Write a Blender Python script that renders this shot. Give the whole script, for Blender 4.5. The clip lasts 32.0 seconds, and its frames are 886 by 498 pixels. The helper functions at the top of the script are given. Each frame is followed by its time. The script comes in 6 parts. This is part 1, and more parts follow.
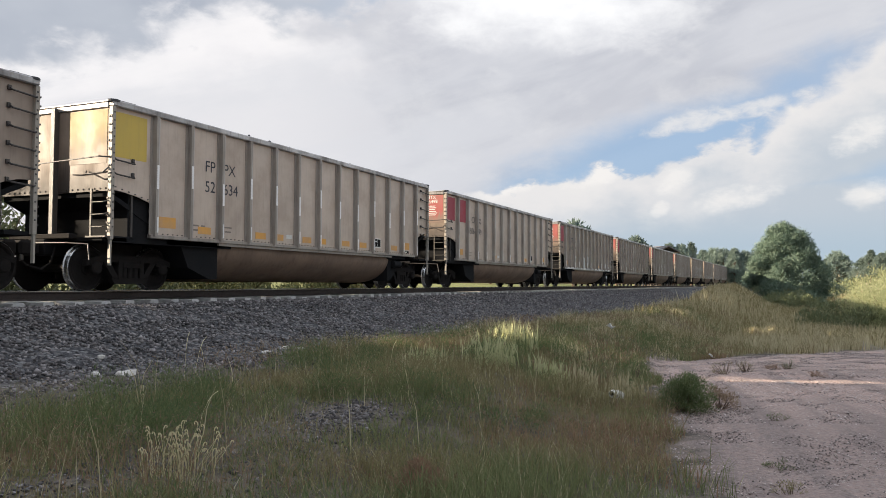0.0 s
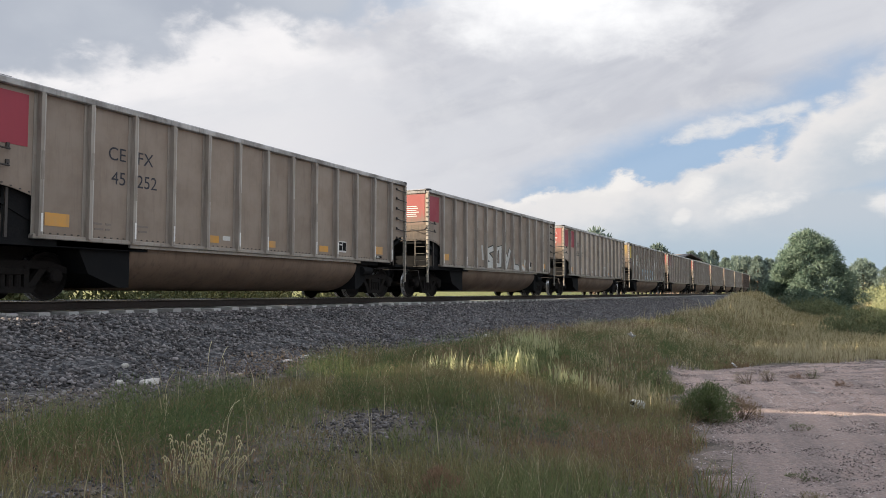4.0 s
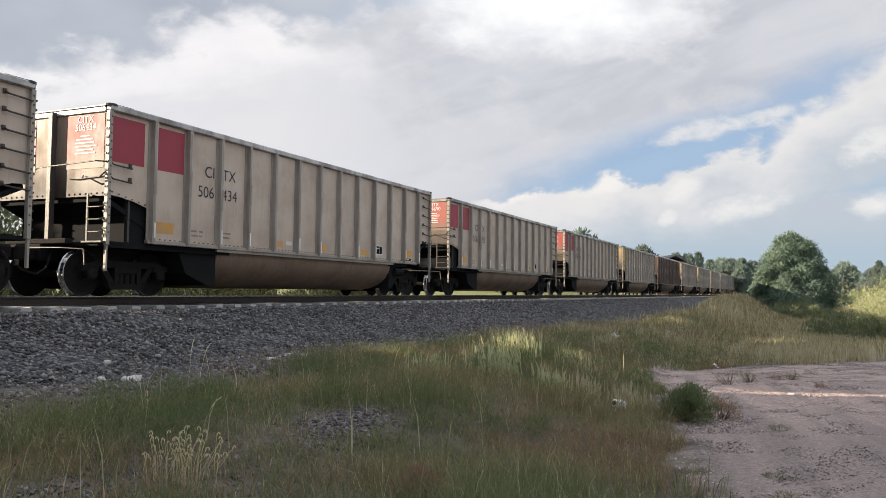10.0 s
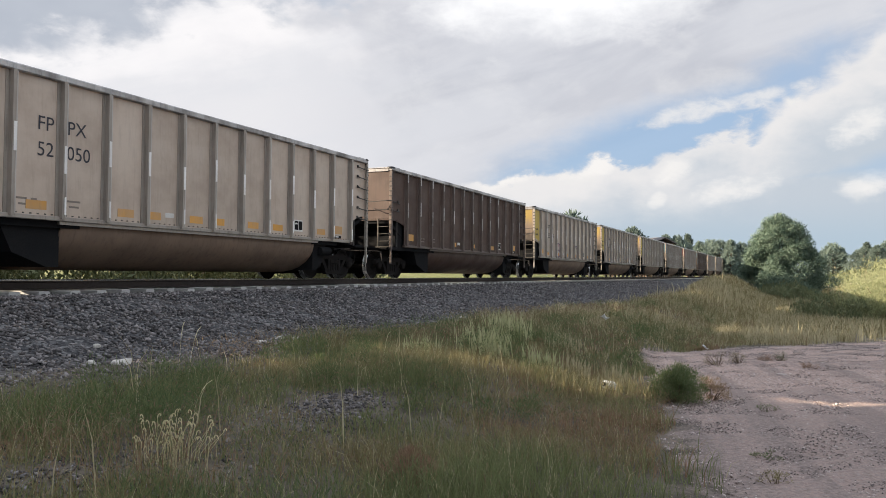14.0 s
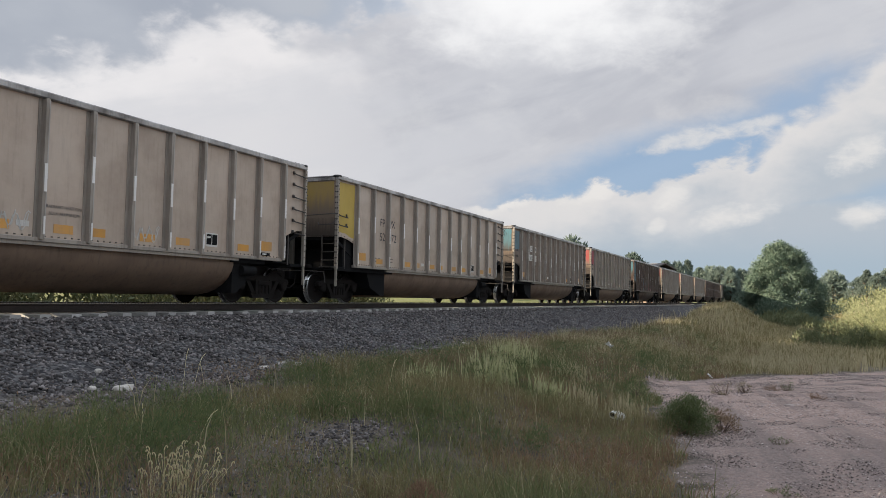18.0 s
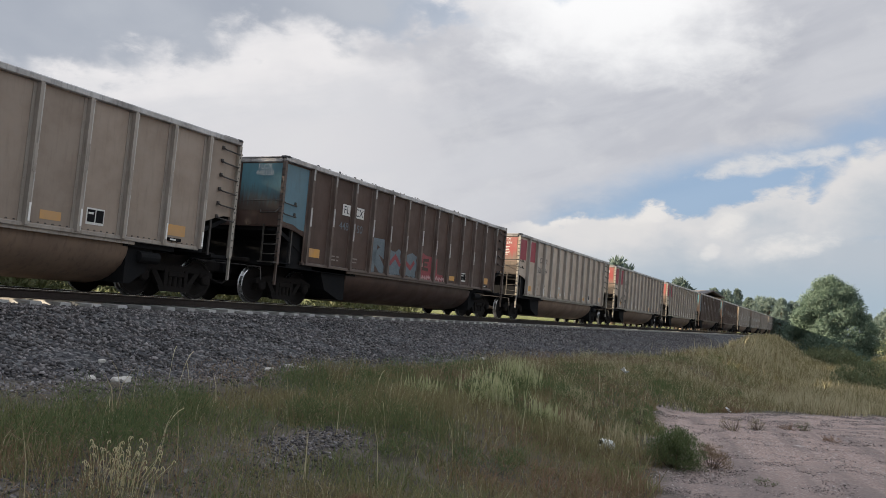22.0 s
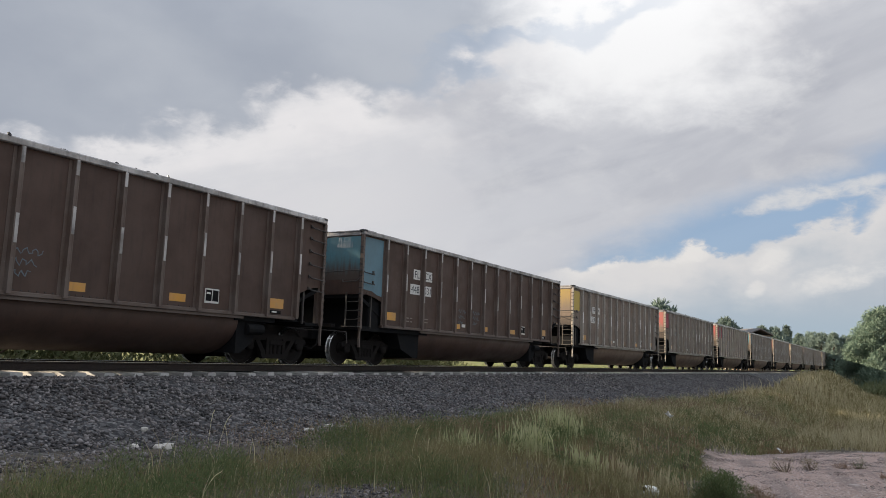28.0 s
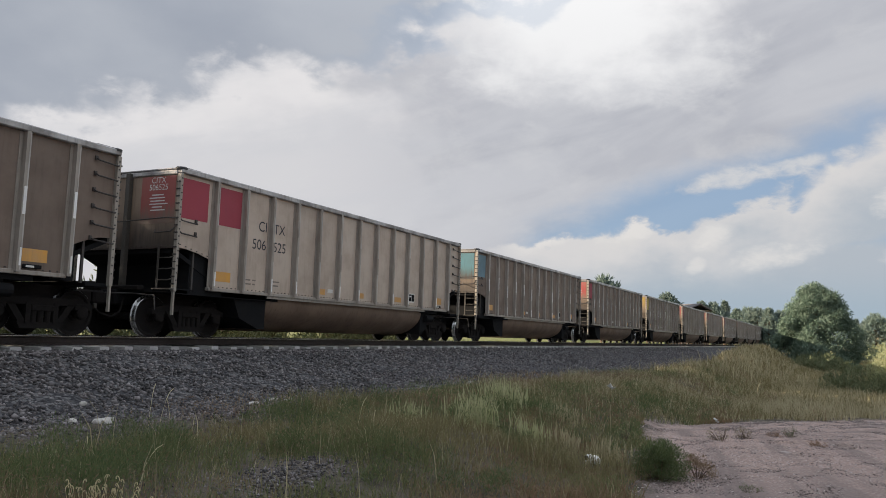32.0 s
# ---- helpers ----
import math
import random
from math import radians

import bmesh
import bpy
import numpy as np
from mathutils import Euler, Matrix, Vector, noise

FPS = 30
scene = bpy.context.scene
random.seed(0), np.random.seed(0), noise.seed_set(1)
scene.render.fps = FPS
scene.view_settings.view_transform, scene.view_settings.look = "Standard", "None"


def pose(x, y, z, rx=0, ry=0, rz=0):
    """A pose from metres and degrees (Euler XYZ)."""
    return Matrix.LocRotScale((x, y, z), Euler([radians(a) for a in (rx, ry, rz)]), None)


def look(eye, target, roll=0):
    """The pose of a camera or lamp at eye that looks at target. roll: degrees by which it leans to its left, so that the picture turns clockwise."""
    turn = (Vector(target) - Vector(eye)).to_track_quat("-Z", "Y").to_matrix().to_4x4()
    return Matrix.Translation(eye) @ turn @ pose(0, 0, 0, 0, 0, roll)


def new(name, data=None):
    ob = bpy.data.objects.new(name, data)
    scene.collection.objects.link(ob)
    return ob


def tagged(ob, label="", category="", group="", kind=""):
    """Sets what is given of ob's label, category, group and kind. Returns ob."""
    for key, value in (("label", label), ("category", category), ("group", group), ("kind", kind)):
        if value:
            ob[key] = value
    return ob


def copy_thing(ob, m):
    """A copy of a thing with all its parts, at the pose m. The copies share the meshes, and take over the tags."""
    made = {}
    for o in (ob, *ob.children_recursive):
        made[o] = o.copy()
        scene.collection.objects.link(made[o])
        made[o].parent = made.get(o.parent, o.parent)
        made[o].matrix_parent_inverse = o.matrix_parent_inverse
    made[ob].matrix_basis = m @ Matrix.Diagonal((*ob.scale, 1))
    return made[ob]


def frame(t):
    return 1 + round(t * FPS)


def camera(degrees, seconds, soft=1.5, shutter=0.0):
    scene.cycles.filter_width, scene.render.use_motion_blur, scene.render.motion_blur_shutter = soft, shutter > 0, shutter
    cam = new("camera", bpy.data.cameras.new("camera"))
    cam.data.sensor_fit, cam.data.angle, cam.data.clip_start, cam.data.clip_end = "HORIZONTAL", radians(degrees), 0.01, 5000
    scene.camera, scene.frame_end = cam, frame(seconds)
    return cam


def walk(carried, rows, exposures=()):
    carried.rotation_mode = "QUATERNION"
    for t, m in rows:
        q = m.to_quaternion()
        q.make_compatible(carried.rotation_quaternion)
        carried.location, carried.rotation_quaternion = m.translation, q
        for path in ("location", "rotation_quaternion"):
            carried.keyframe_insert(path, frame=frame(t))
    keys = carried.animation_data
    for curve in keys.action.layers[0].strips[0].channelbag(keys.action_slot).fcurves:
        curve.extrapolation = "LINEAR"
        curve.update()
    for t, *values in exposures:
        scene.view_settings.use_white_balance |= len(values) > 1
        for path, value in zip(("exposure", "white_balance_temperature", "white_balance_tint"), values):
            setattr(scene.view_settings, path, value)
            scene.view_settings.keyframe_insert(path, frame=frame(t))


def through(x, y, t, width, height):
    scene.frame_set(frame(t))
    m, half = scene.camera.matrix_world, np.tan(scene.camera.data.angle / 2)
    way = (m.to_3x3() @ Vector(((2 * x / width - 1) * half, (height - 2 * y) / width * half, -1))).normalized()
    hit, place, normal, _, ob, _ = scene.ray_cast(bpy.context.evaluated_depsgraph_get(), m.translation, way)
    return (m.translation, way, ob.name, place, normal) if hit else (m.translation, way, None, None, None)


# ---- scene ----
# A coal train rolls past a gravel lot beside a single track under a cloudy evening sky.
# Metres; the track runs at 23.82 degrees to the right of +y.
cam = camera(58.68, 32.0, 0.85)
PATH = [
    (0.0, -0.000, 0.000, 1.630, 0.01, 2.49, 0.22),
    (0.5, -0.009, 0.030, 1.637, 0.01, 2.50, -0.01),
    (1.0, -0.009, 0.029, 1.638, 0.36, 2.55, -0.27),
    (1.5, -0.007, 0.040, 1.644, 0.70, 2.55, -0.02),
    (2.0, -0.011, 0.024, 1.641, 0.79, 2.63, 0.26),
    (2.5, -0.002, 0.016, 1.635, 0.94, 2.90, 0.55),
    (3.0, -0.002, 0.021, 1.645, 1.05, 2.86, 0.48),
    (3.5, 0.000, 0.007, 1.637, 1.22, 2.97, 0.25),
    (5.5, 0.036, -0.143, 1.659, 2.16, 3.20, 0.33),
    (6.0, 0.035, -0.120, 1.652, 1.80, 3.04, 0.36),
    (6.5, 0.023, -0.090, 1.638, 1.36, 2.92, 0.42),
    (7.0, 0.031, -0.107, 1.646, 0.99, 2.93, 0.51),
    (7.5, 0.030, -0.096, 1.656, 1.26, 2.71, 0.52),
    (8.0, 0.046, -0.115, 1.644, 1.60, 2.82, 0.30),
    (8.5, 0.037, -0.082, 1.649, 1.68, 2.95, 0.36),
    (9.0, 0.028, -0.080, 1.653, 1.65, 2.96, 0.65),
    (9.5, 0.033, -0.065, 1.647, 1.33, 3.03, 0.83),
    (10.0, 0.040, -0.068, 1.638, 0.50, 3.04, 0.63),
    (10.5, 0.035, -0.040, 1.634, 0.56, 2.67, 0.59),
    (11.0, 0.034, -0.042, 1.619, -0.03, 2.26, 0.51),
    (11.5, 0.048, -0.052, 1.622, -0.17, 2.10, 0.40),
    (12.0, 0.049, -0.063, 1.632, -0.22, 1.95, 0.19),
    (12.5, 0.050, -0.063, 1.631, -0.36, 1.71, -0.01),
    (13.0, 0.051, -0.058, 1.633, -0.22, 1.73, 0.11),
    (13.5, 0.043, -0.056, 1.635, -0.22, 1.79, 0.31),
    (15.5, 0.034, -0.044, 1.638, -0.28, 1.60, 0.87),
    (16.0, 0.040, -0.046, 1.640, -0.70, 1.06, 0.89),
    (16.5, 0.035, -0.028, 1.650, -0.97, 1.17, 0.65),
    (17.0, -0.004, 0.010, 1.646, -1.68, 1.93, 0.74),
    (17.5, -0.066, 0.040, 1.661, -2.09, 2.89, 0.98),
    (18.0, -0.069, 0.035, 1.682, -0.24, 3.51, 0.97),
    (18.5, -0.028, 0.013, 1.684, 1.60, 3.81, 1.03),
    (19.0, 0.043, 0.018, 1.695, -0.16, 4.30, -0.26),
    (19.5, 0.215, -0.025, 1.711, -0.52, 4.89, -0.40),
    (20.0, 0.390, -0.117, 1.706, -0.19, 4.17, 1.40),
    (20.5, 0.492, -0.076, 1.706, 0.79, 3.07, 2.19),
    (21.0, 0.555, 0.018, 1.726, 2.36, 2.73, 2.76),
    (21.5, 0.593, 0.030, 1.732, 3.13, 3.15, 4.16),
    (22.0, 0.604, 0.023, 1.761, 3.35, 4.16, 4.78),
    (22.5, 0.629, 0.018, 1.735, 3.06, 5.03, 3.95),
    (23.0, 0.684, 0.008, 1.744, 3.56, 4.97, 3.90),
    (23.5, 0.734, -0.008, 1.748, 4.75, 4.69, 3.90),
    (24.0, 0.733, -0.026, 1.735, 4.94, 5.03, 3.73),
    (24.5, 0.715, -0.022, 1.736, 4.65, 5.55, 3.38),
    (25.0, 0.710, -0.027, 1.737, 5.15, 6.02, 3.30),
    (25.5, 0.718, -0.031, 1.742, 5.75, 6.40, 3.18),
    (27.5, 0.738, -0.055, 1.753, 6.88, 7.83, 2.01),
    (28.0, 0.744, -0.069, 1.758, 6.37, 7.82, 1.92),
    (28.5, 0.741, -0.083, 1.750, 4.84, 7.82, 2.14),
    (29.0, 0.755, -0.085, 1.741, 4.51, 7.38, 2.06),
    (29.5, 0.757, -0.075, 1.740, 3.48, 7.02, 1.74),
    (30.0, 0.758, -0.087, 1.739, 3.53, 7.04, 1.54),
    (30.5, 0.768, -0.087, 1.735, 3.22, 6.82, 1.46),
    (31.0, 0.773, -0.082, 1.731, 2.91, 5.77, 1.61),
    (31.5, 0.758, -0.062, 1.738, 2.38, 6.07, 1.77),
    (32.0, 0.752, -0.046, 1.726, 2.49, 6.15, 1.83),
]


def held(x, y, z, yaw, pitch, roll):
    eye = Vector((x, y, z))
    ahead = Vector((-math.sin(radians(yaw)) * math.cos(radians(pitch)), math.cos(radians(yaw)) * math.cos(radians(pitch)), math.sin(radians(pitch))))
    return look(eye, eye + ahead, roll)


walk(cam, [(t, held(*p)) for t, *p in PATH], exposures=[(0.0, 0.05), (3.0, 0.02), (13.0, 0.06), (16.0, 0.14), (17.5, -0.06), (19.0, -0.22), (20.0, -0.06), (21.0, 0.0), (22.0, -0.14), (25.0, -0.18), (28.0, -0.2), (32.0, -0.25)])

# ---------------------------------------------------------------- light
SUN_HEADING, SUN_UP = 93.5, 15.3  # the way the light travels, right of +y; height
world = bpy.data.worlds.new("sky")
scene.world = world
world.use_nodes = True
scene.view_settings.exposure = 0.0


class Net:
    """Short hand for node trees."""

    def __init__(self, tree):
        self.t = tree

    def add(self, kind, ins=None, **props):
        n = self.t.nodes.new(kind)
        for k, v in props.items():
            if k == "operation":
                n.operation = v
            elif k == "blend":
                n.data_type, n.blend_type = "RGBA", v
            elif k == "attribute":
                n.attribute_name = v
            elif k == "dims":
                n.noise_dimensions = v
            elif k == "feature":
                n.feature = v
        for k, v in (ins or {}).items():
            if isinstance(v, bpy.types.NodeSocket):
                self.t.links.new(v, n.inputs[k])
            else:
                n.inputs[k].default_value = v
        return n

    def math(self, op, a, b=0.0, c=0.0):
        return self.add("ShaderNodeMath", {0: a, 1: b, 2: c}, operation=op).outputs[0]

    def mix(self, f, a, b, blend="MIX"):
        n = self.add("ShaderNodeMix", {0: f}, blend=blend)
        for i, v in ((6, a), (7, b)):
            if isinstance(v, bpy.types.NodeSocket):
                self.t.links.new(v, n.inputs[i])
            else:
                n.inputs[i].default_value = (*v, 1)
        return n.outputs[2]

    def noise(self, vec, scale, detail=4.0, rough=0.55, warp=0.0):
        n = self.add("ShaderNodeTexNoise", {"Scale": scale, "Detail": detail, "Roughness": rough, "Distortion": warp})
        if vec is not None:
            self.t.links.new(vec, n.inputs["Vector"])
        return n.outputs[0]

    def step(self, v, lo, hi, to0=0.0, to1=1.0):
        n = self.add("ShaderNodeMapRange", {0: v, 1: lo, 2: hi, 3: to0, 4: to1})
        n.interpolation_type = "SMOOTHSTEP"
        return n.outputs[0]


def make_sky():
    w = Net(world.node_tree)
    world.node_tree.nodes.clear()
    way = w.add("ShaderNodeTexCoord").outputs["Generated"]
    sep = w.add("ShaderNodeSeparateXYZ", {0: way})
    x, y, z = sep.outputs
    az = w.math("ARCTAN2", x, y)
    el = w.math("ARCSINE", z)
    flat = w.add("ShaderNodeCombineXYZ", {0: az, 1: w.math("MULTIPLY", el, 1.7), 2: 0.3}).outputs[0]
    big = w.math("SUBTRACT", w.noise(flat, 6.0, 6, 0.55), 0.5)
    fine = w.math("SUBTRACT", w.noise(flat, 17.0, 8, 0.6, 0.25), 0.5)
    soft = w.math("SUBTRACT", w.noise(flat, 2.6, 4, 0.5), 0.5)
    warp = w.math("ADD", w.math("MULTIPLY", big, 0.16), w.math("MULTIPLY", fine, 0.07))

    def billow(scale):
        return w.add("ShaderNodeTexVoronoi", {"Vector": puffed, "Scale": scale}, feature="SMOOTH_F1").outputs["Distance"]

    puffed = w.add("ShaderNodeVectorMath", {0: flat, 1: w.add("ShaderNodeCombineXYZ", {0: w.math("MULTIPLY", fine, 0.05), 1: w.math("MULTIPLY", big, 0.05), 2: 0.0}).outputs[0]}, operation="ADD").outputs[0]
    wisp = w.math("SUBTRACT", w.noise(flat, 48.0, 6, 0.6, 0.4), 0.5)
    b1, b2 = billow(15.0), billow(36.0)
    bulge = w.math("ADD", w.math("MULTIPLY", w.math("SUBTRACT", 0.42, b1), 0.04), w.math("MULTIPLY", w.math("SUBTRACT", 0.42, b2), 0.02))

    # the grey-blue sheet overhead with its ragged lower edge, and the lilac bank below it
    q = w.math("SUBTRACT", el, w.math("ADD", w.math("MULTIPLY", az, 0.3), 0.378))
    q = w.math("SUBTRACT", w.math("ADD", q, warp), w.math("MULTIPLY", bulge, 1.1))
    sheet = w.step(q, -0.014, 0.03)
    tone = w.step(w.math("ADD", q, w.math("MULTIPLY", soft, 0.2)), 0.0, -0.1)
    tone = w.math("MULTIPLY", tone, w.step(az, -0.25, 0.12, 0.42, 1.0))
    bank = w.mix(tone, (0.93, 0.91, 0.92), (0.57, 0.585, 0.64))
    bank = w.mix(w.step(w.math("ADD", soft, w.math("MULTIPLY", big, 0.7)), 0.02, 0.24, 0.0, 0.75), bank, (0.49, 0.51, 0.575))
    puff = w.step(w.math("ADD", w.math("MULTIPLY", fine, 0.8), w.math("MULTIPLY", big, 0.9)), -0.05, 0.28)
    bank = w.mix(w.math("MULTIPLY", puff, 0.42), bank, (0.8, 0.8, 0.81))
    lean = w.add("ShaderNodeCombineXYZ", {0: w.math("MULTIPLY", az, 1.6), 1: w.math("MULTIPLY", w.math("SUBTRACT", el, w.math("MULTIPLY", az, 0.3)), 7.0), 2: 0.7}).outputs[0]
    streak = w.step(w.noise(lean, 2.4, 6, 0.55, 0.3), 0.36, 0.66)
    bank = w.mix(w.math("MULTIPLY", streak, 0.55), bank, (0.72, 0.73, 0.77))
    core = w.add("ShaderNodeVectorMath", {0: w.add("ShaderNodeCombineXYZ", {0: w.math("MULTIPLY", az, 0.6), 1: el, 2: 0.0}).outputs[0], 1: (0.078, 0.405, 0.0)}, operation="DISTANCE").outputs["Value"]
    core = w.step(w.math("ADD", core, w.math("MULTIPLY", warp, -0.9)), 0.15, 0.04)
    grey = w.mix(w.step(w.math("ADD", soft, w.math("MULTIPLY", big, 0.5)), -0.25, 0.25), (0.4, 0.44, 0.52), (0.53, 0.565, 0.63))
    cloud = w.mix(core, w.mix(sheet, bank, grey), (1.05, 1.05, 1.06))
    def blob(a0, e0, ra, re, lean=0.25, rough=14.0):
        """A ragged puff of cloud about one bearing and height."""
        du = w.math("SUBTRACT", az, a0)
        dv = w.math("SUBTRACT", el, w.math("MULTIPLY_ADD", du, lean, e0))
        du, dv = w.math("DIVIDE", du, ra), w.math("DIVIDE", dv, re)
        r2 = w.math("ADD", w.math("MULTIPLY", du, du), w.math("MULTIPLY", dv, dv))
        return w.step(w.math("SUBTRACT", w.math("ADD", r2, w.math("ADD", w.math("MULTIPLY", fine, 3.4), w.math("MULTIPLY", wisp, 2.6))), w.math("MULTIPLY", bulge, rough * 2.6)), 1.7, -0.35)

    def any_of(spots, lean):
        out = 0.0
        for spot in spots:
            out = w.math("MAXIMUM", out, blob(*spot, lean))
        return out

    # open blue between the bank and the low heaps, with a small cloud in it
    edge = w.math("ADD", w.math("MULTIPLY_ADD", az, 0.14, 0.114), w.math("MULTIPLY", w.math("MAXIMUM", w.math("SUBTRACT", az, 0.38), 0.0), 0.55))
    low_q = w.math("SUBTRACT", w.math("ADD", el, w.math("SUBTRACT", w.math("ADD", w.math("MULTIPLY", fine, 0.04), w.math("MULTIPLY", wisp, 0.025)), bulge)), edge)
    up_q = w.math("SUBTRACT", w.math("ADD", el, w.math("MULTIPLY", warp, 0.45)), w.math("MULTIPLY_ADD", az, 0.32, 0.121))
    right = w.step(az, 0.02, 0.1)
    open_ = w.math("MULTIPLY", w.math("MULTIPLY", w.step(up_q, 0.02, -0.035), right), w.step(az, 0.35, 0.55, 1.0, 0.55))
    small = any_of(((0.301, 0.195, 0.05, 0.013), (0.345, 0.202, 0.03, 0.008), (0.388, 0.209, 0.034, 0.009), (0.437, 0.222, 0.022, 0.006)), 0.2)
    open_ = w.math("MULTIPLY", open_, w.math("SUBTRACT", 1.0, w.math("MULTIPLY", small, 0.85)))
    slit = w.step(w.math("ABSOLUTE", w.math("SUBTRACT", q, 0.022)), 0.03, 0.006)
    slit = w.math("MULTIPLY", slit, w.math("MULTIPLY", w.step(az, -0.25, -0.02), w.step(az, 0.3, 0.1)))
    # the low bank: bright heaped edge, greyer below, pale haze over the horizon
    low = w.math("MULTIPLY", w.step(low_q, w.step(az, 0.3, 0.5, 0.005, 0.03), -0.008), w.step(az, -0.02, 0.06))
    heap = w.mix(w.step(w.math("ADD", low_q, w.math("MULTIPLY", big, 0.16)), -0.005, -0.11), (0.8, 0.785, 0.785), (0.53, 0.585, 0.65))
    lumps = w.step(w.math("ADD", w.math("MULTIPLY", bulge, 14.0), w.math("ADD", w.math("MULTIPLY", fine, 0.7), big)), 0.02, 0.34)
    heap = w.mix(w.math("MULTIPLY", lumps, w.step(el, 0.045, 0.085, 0.0, 0.55)), heap, (0.84, 0.825, 0.8))
    puffs = any_of(((0.284, 0.125, 0.022, 0.017), (0.362, 0.106, 0.06, 0.015), (0.494, 0.168, 0.027, 0.02), (0.506, 0.109, 0.03, 0.015), (0.269, 0.091, 0.012, 0.01), (0.076, 0.119, 0.035, 0.012), (0.196, 0.134, 0.045, 0.012), (0.6, 0.13, 0.05, 0.02)), 0.25)
    heap = w.mix(w.math("MULTIPLY", puffs, 0.7), heap, (0.93, 0.9, 0.87))
    hole = w.math("ADD", w.math("MULTIPLY", w.math("ABSOLUTE", w.math("SUBTRACT", az, 0.55)), 0.22), w.math("ABSOLUTE", w.math("SUBTRACT", el, w.math("MULTIPLY_ADD", az, 0.1, 0.072))))
    hole = w.step(w.math("ADD", hole, w.math("MULTIPLY", big, 0.05)), 0.028, 0.008)
    haze = w.mix(w.step(el, 0.1, 0.03), heap, (0.44, 0.545, 0.64))
    cloud = w.mix(low, w.mix(small, cloud, (0.78, 0.775, 0.78)), haze)
    open_ = w.math("MULTIPLY", open_, w.math("SUBTRACT", 1.0, low))
    open_ = w.math("MAXIMUM", open_, w.math("MULTIPLY", hole, 0.6))
    open_ = w.math("MAXIMUM", open_, w.math("MULTIPLY", slit, 0.35))
    sky = w.add("ShaderNodeTexSky")
    sky.sky_type, sky.sun_disc = "NISHITA", False
    sky.sun_elevation, sky.sun_rotation = radians(SUN_UP), radians(SUN_HEADING + 180)
    blue = w.mix(1.0, sky.outputs[0], (0.11, 0.115, 0.12), "MULTIPLY")
    blue = w.mix(0.65, blue, (0.33, 0.53, 0.83))
    col = w.mix(w.math("MULTIPLY", open_, 0.78), cloud, blue)
    lift = w.step(el, 0.33, 1.1, 1.0, 2.6)
    col = w.mix(1.0, col, w.add("ShaderNodeCombineXYZ", {0: lift, 1: lift, 2: lift}).outputs[0], "MULTIPLY")
    back = w.add("ShaderNodeBackground", {"Color": col, "Strength": SKY_STRENGTH})
    w.add("ShaderNodeOutputWorld", {"Surface": back.outputs[0]})


SKY_STRENGTH = 1.0
make_sky()
sun = new("sun", bpy.data.lights.new("sun", "SUN"))
sun.data.energy, sun.data.angle, sun.data.color = 16.0, radians(0.6), (1.0, 0.84, 0.64)
h, e = radians(SUN_HEADING), radians(SUN_UP)
sun.matrix_world = look((-60, 0, 30), Vector((-60, 0, 30)) + Vector((math.sin(h) * math.cos(e), math.cos(h) * math.cos(e), -math.sin(e))))

# ---------------------------------------------------------------- materials


def material(name, col, rough=0.8, metal=0.0, spots=None, scale=3.0, amount=0.5, grain=40.0, bump=0.15, random_tone=0.0, island=None, coords="Object", spec=0.5, rare=1.0):
    """Base colour varied at two scales; spots: a second colour in patches."""
    m = bpy.data.materials.new(name)
    m.use_nodes = True
    n = Net(m.node_tree)
    b = m.node_tree.nodes["Principled BSDF"]
    vec = n.add("ShaderNodeTexCoord").outputs[coords]
    a = n.noise(vec, scale, 5, 0.6)
    f = n.noise(vec, grain, 4, 0.6)
    c = n.mix(n.step(a, 0.38, 0.68, 0, amount), col, spots or tuple(v * 0.7 for v in col))
    c = n.mix(n.math("MULTIPLY", n.step(f, 0.35, 0.7), 0.35), c, tuple(v * 0.62 for v in col))
    if island:
        r = n.add("ShaderNodeNewGeometry").outputs["Random Per Island"]
        c = n.mix(n.math("POWER", r, rare), c, island)
    if random_tone:
        r = n.add("ShaderNodeObjectInfo").outputs["Random"]
        k = n.math("MULTIPLY_ADD", r, random_tone, 1 - random_tone / 2)
        c = n.mix(1.0, c, n.add("ShaderNodeCombineXYZ", {0: k, 1: k, 2: k}).outputs[0], "MULTIPLY")
    m.node_tree.links.new(c, b.inputs["Base Color"])
    r = n.step(f, 0.3, 0.7, max(rough - 0.12, 0.05), min(rough + 0.1, 1))
    m.node_tree.links.new(r, b.inputs["Roughness"])
    b.inputs["Metallic"].default_value = metal
    b.inputs["Specular IOR Level"].default_value = spec
    if bump:
        bp = n.add("ShaderNodeBump", {"Strength": bump, "Distance": 0.02, "Height": f})
        m.node_tree.links.new(bp.outputs[0], b.inputs["Normal"])
    return m


def foliage(name, col, spots, island, scale=0.6, through=0.4, tint=0.0):
    """Leaves and blades: matt, varied in patches and from leaf to leaf, letting some light through."""
    m = material(name, col, 0.75, 0, spots, scale, 0.8, 3.0, 0, tint, island, spec=0.2)
    n = Net(m.node_tree)
    b, out = m.node_tree.nodes["Principled BSDF"], m.node_tree.nodes["Material Output"]
    lit = n.add("ShaderNodeBsdfTranslucent", {"Color": b.inputs["Base Color"].links[0].from_socket})
    both = n.add("ShaderNodeMixShader", {0: through, 1: b.outputs[0], 2: lit.outputs[0]})
    m.node_tree.links.new(both.outputs[0], out.inputs["Surface"])
    return m


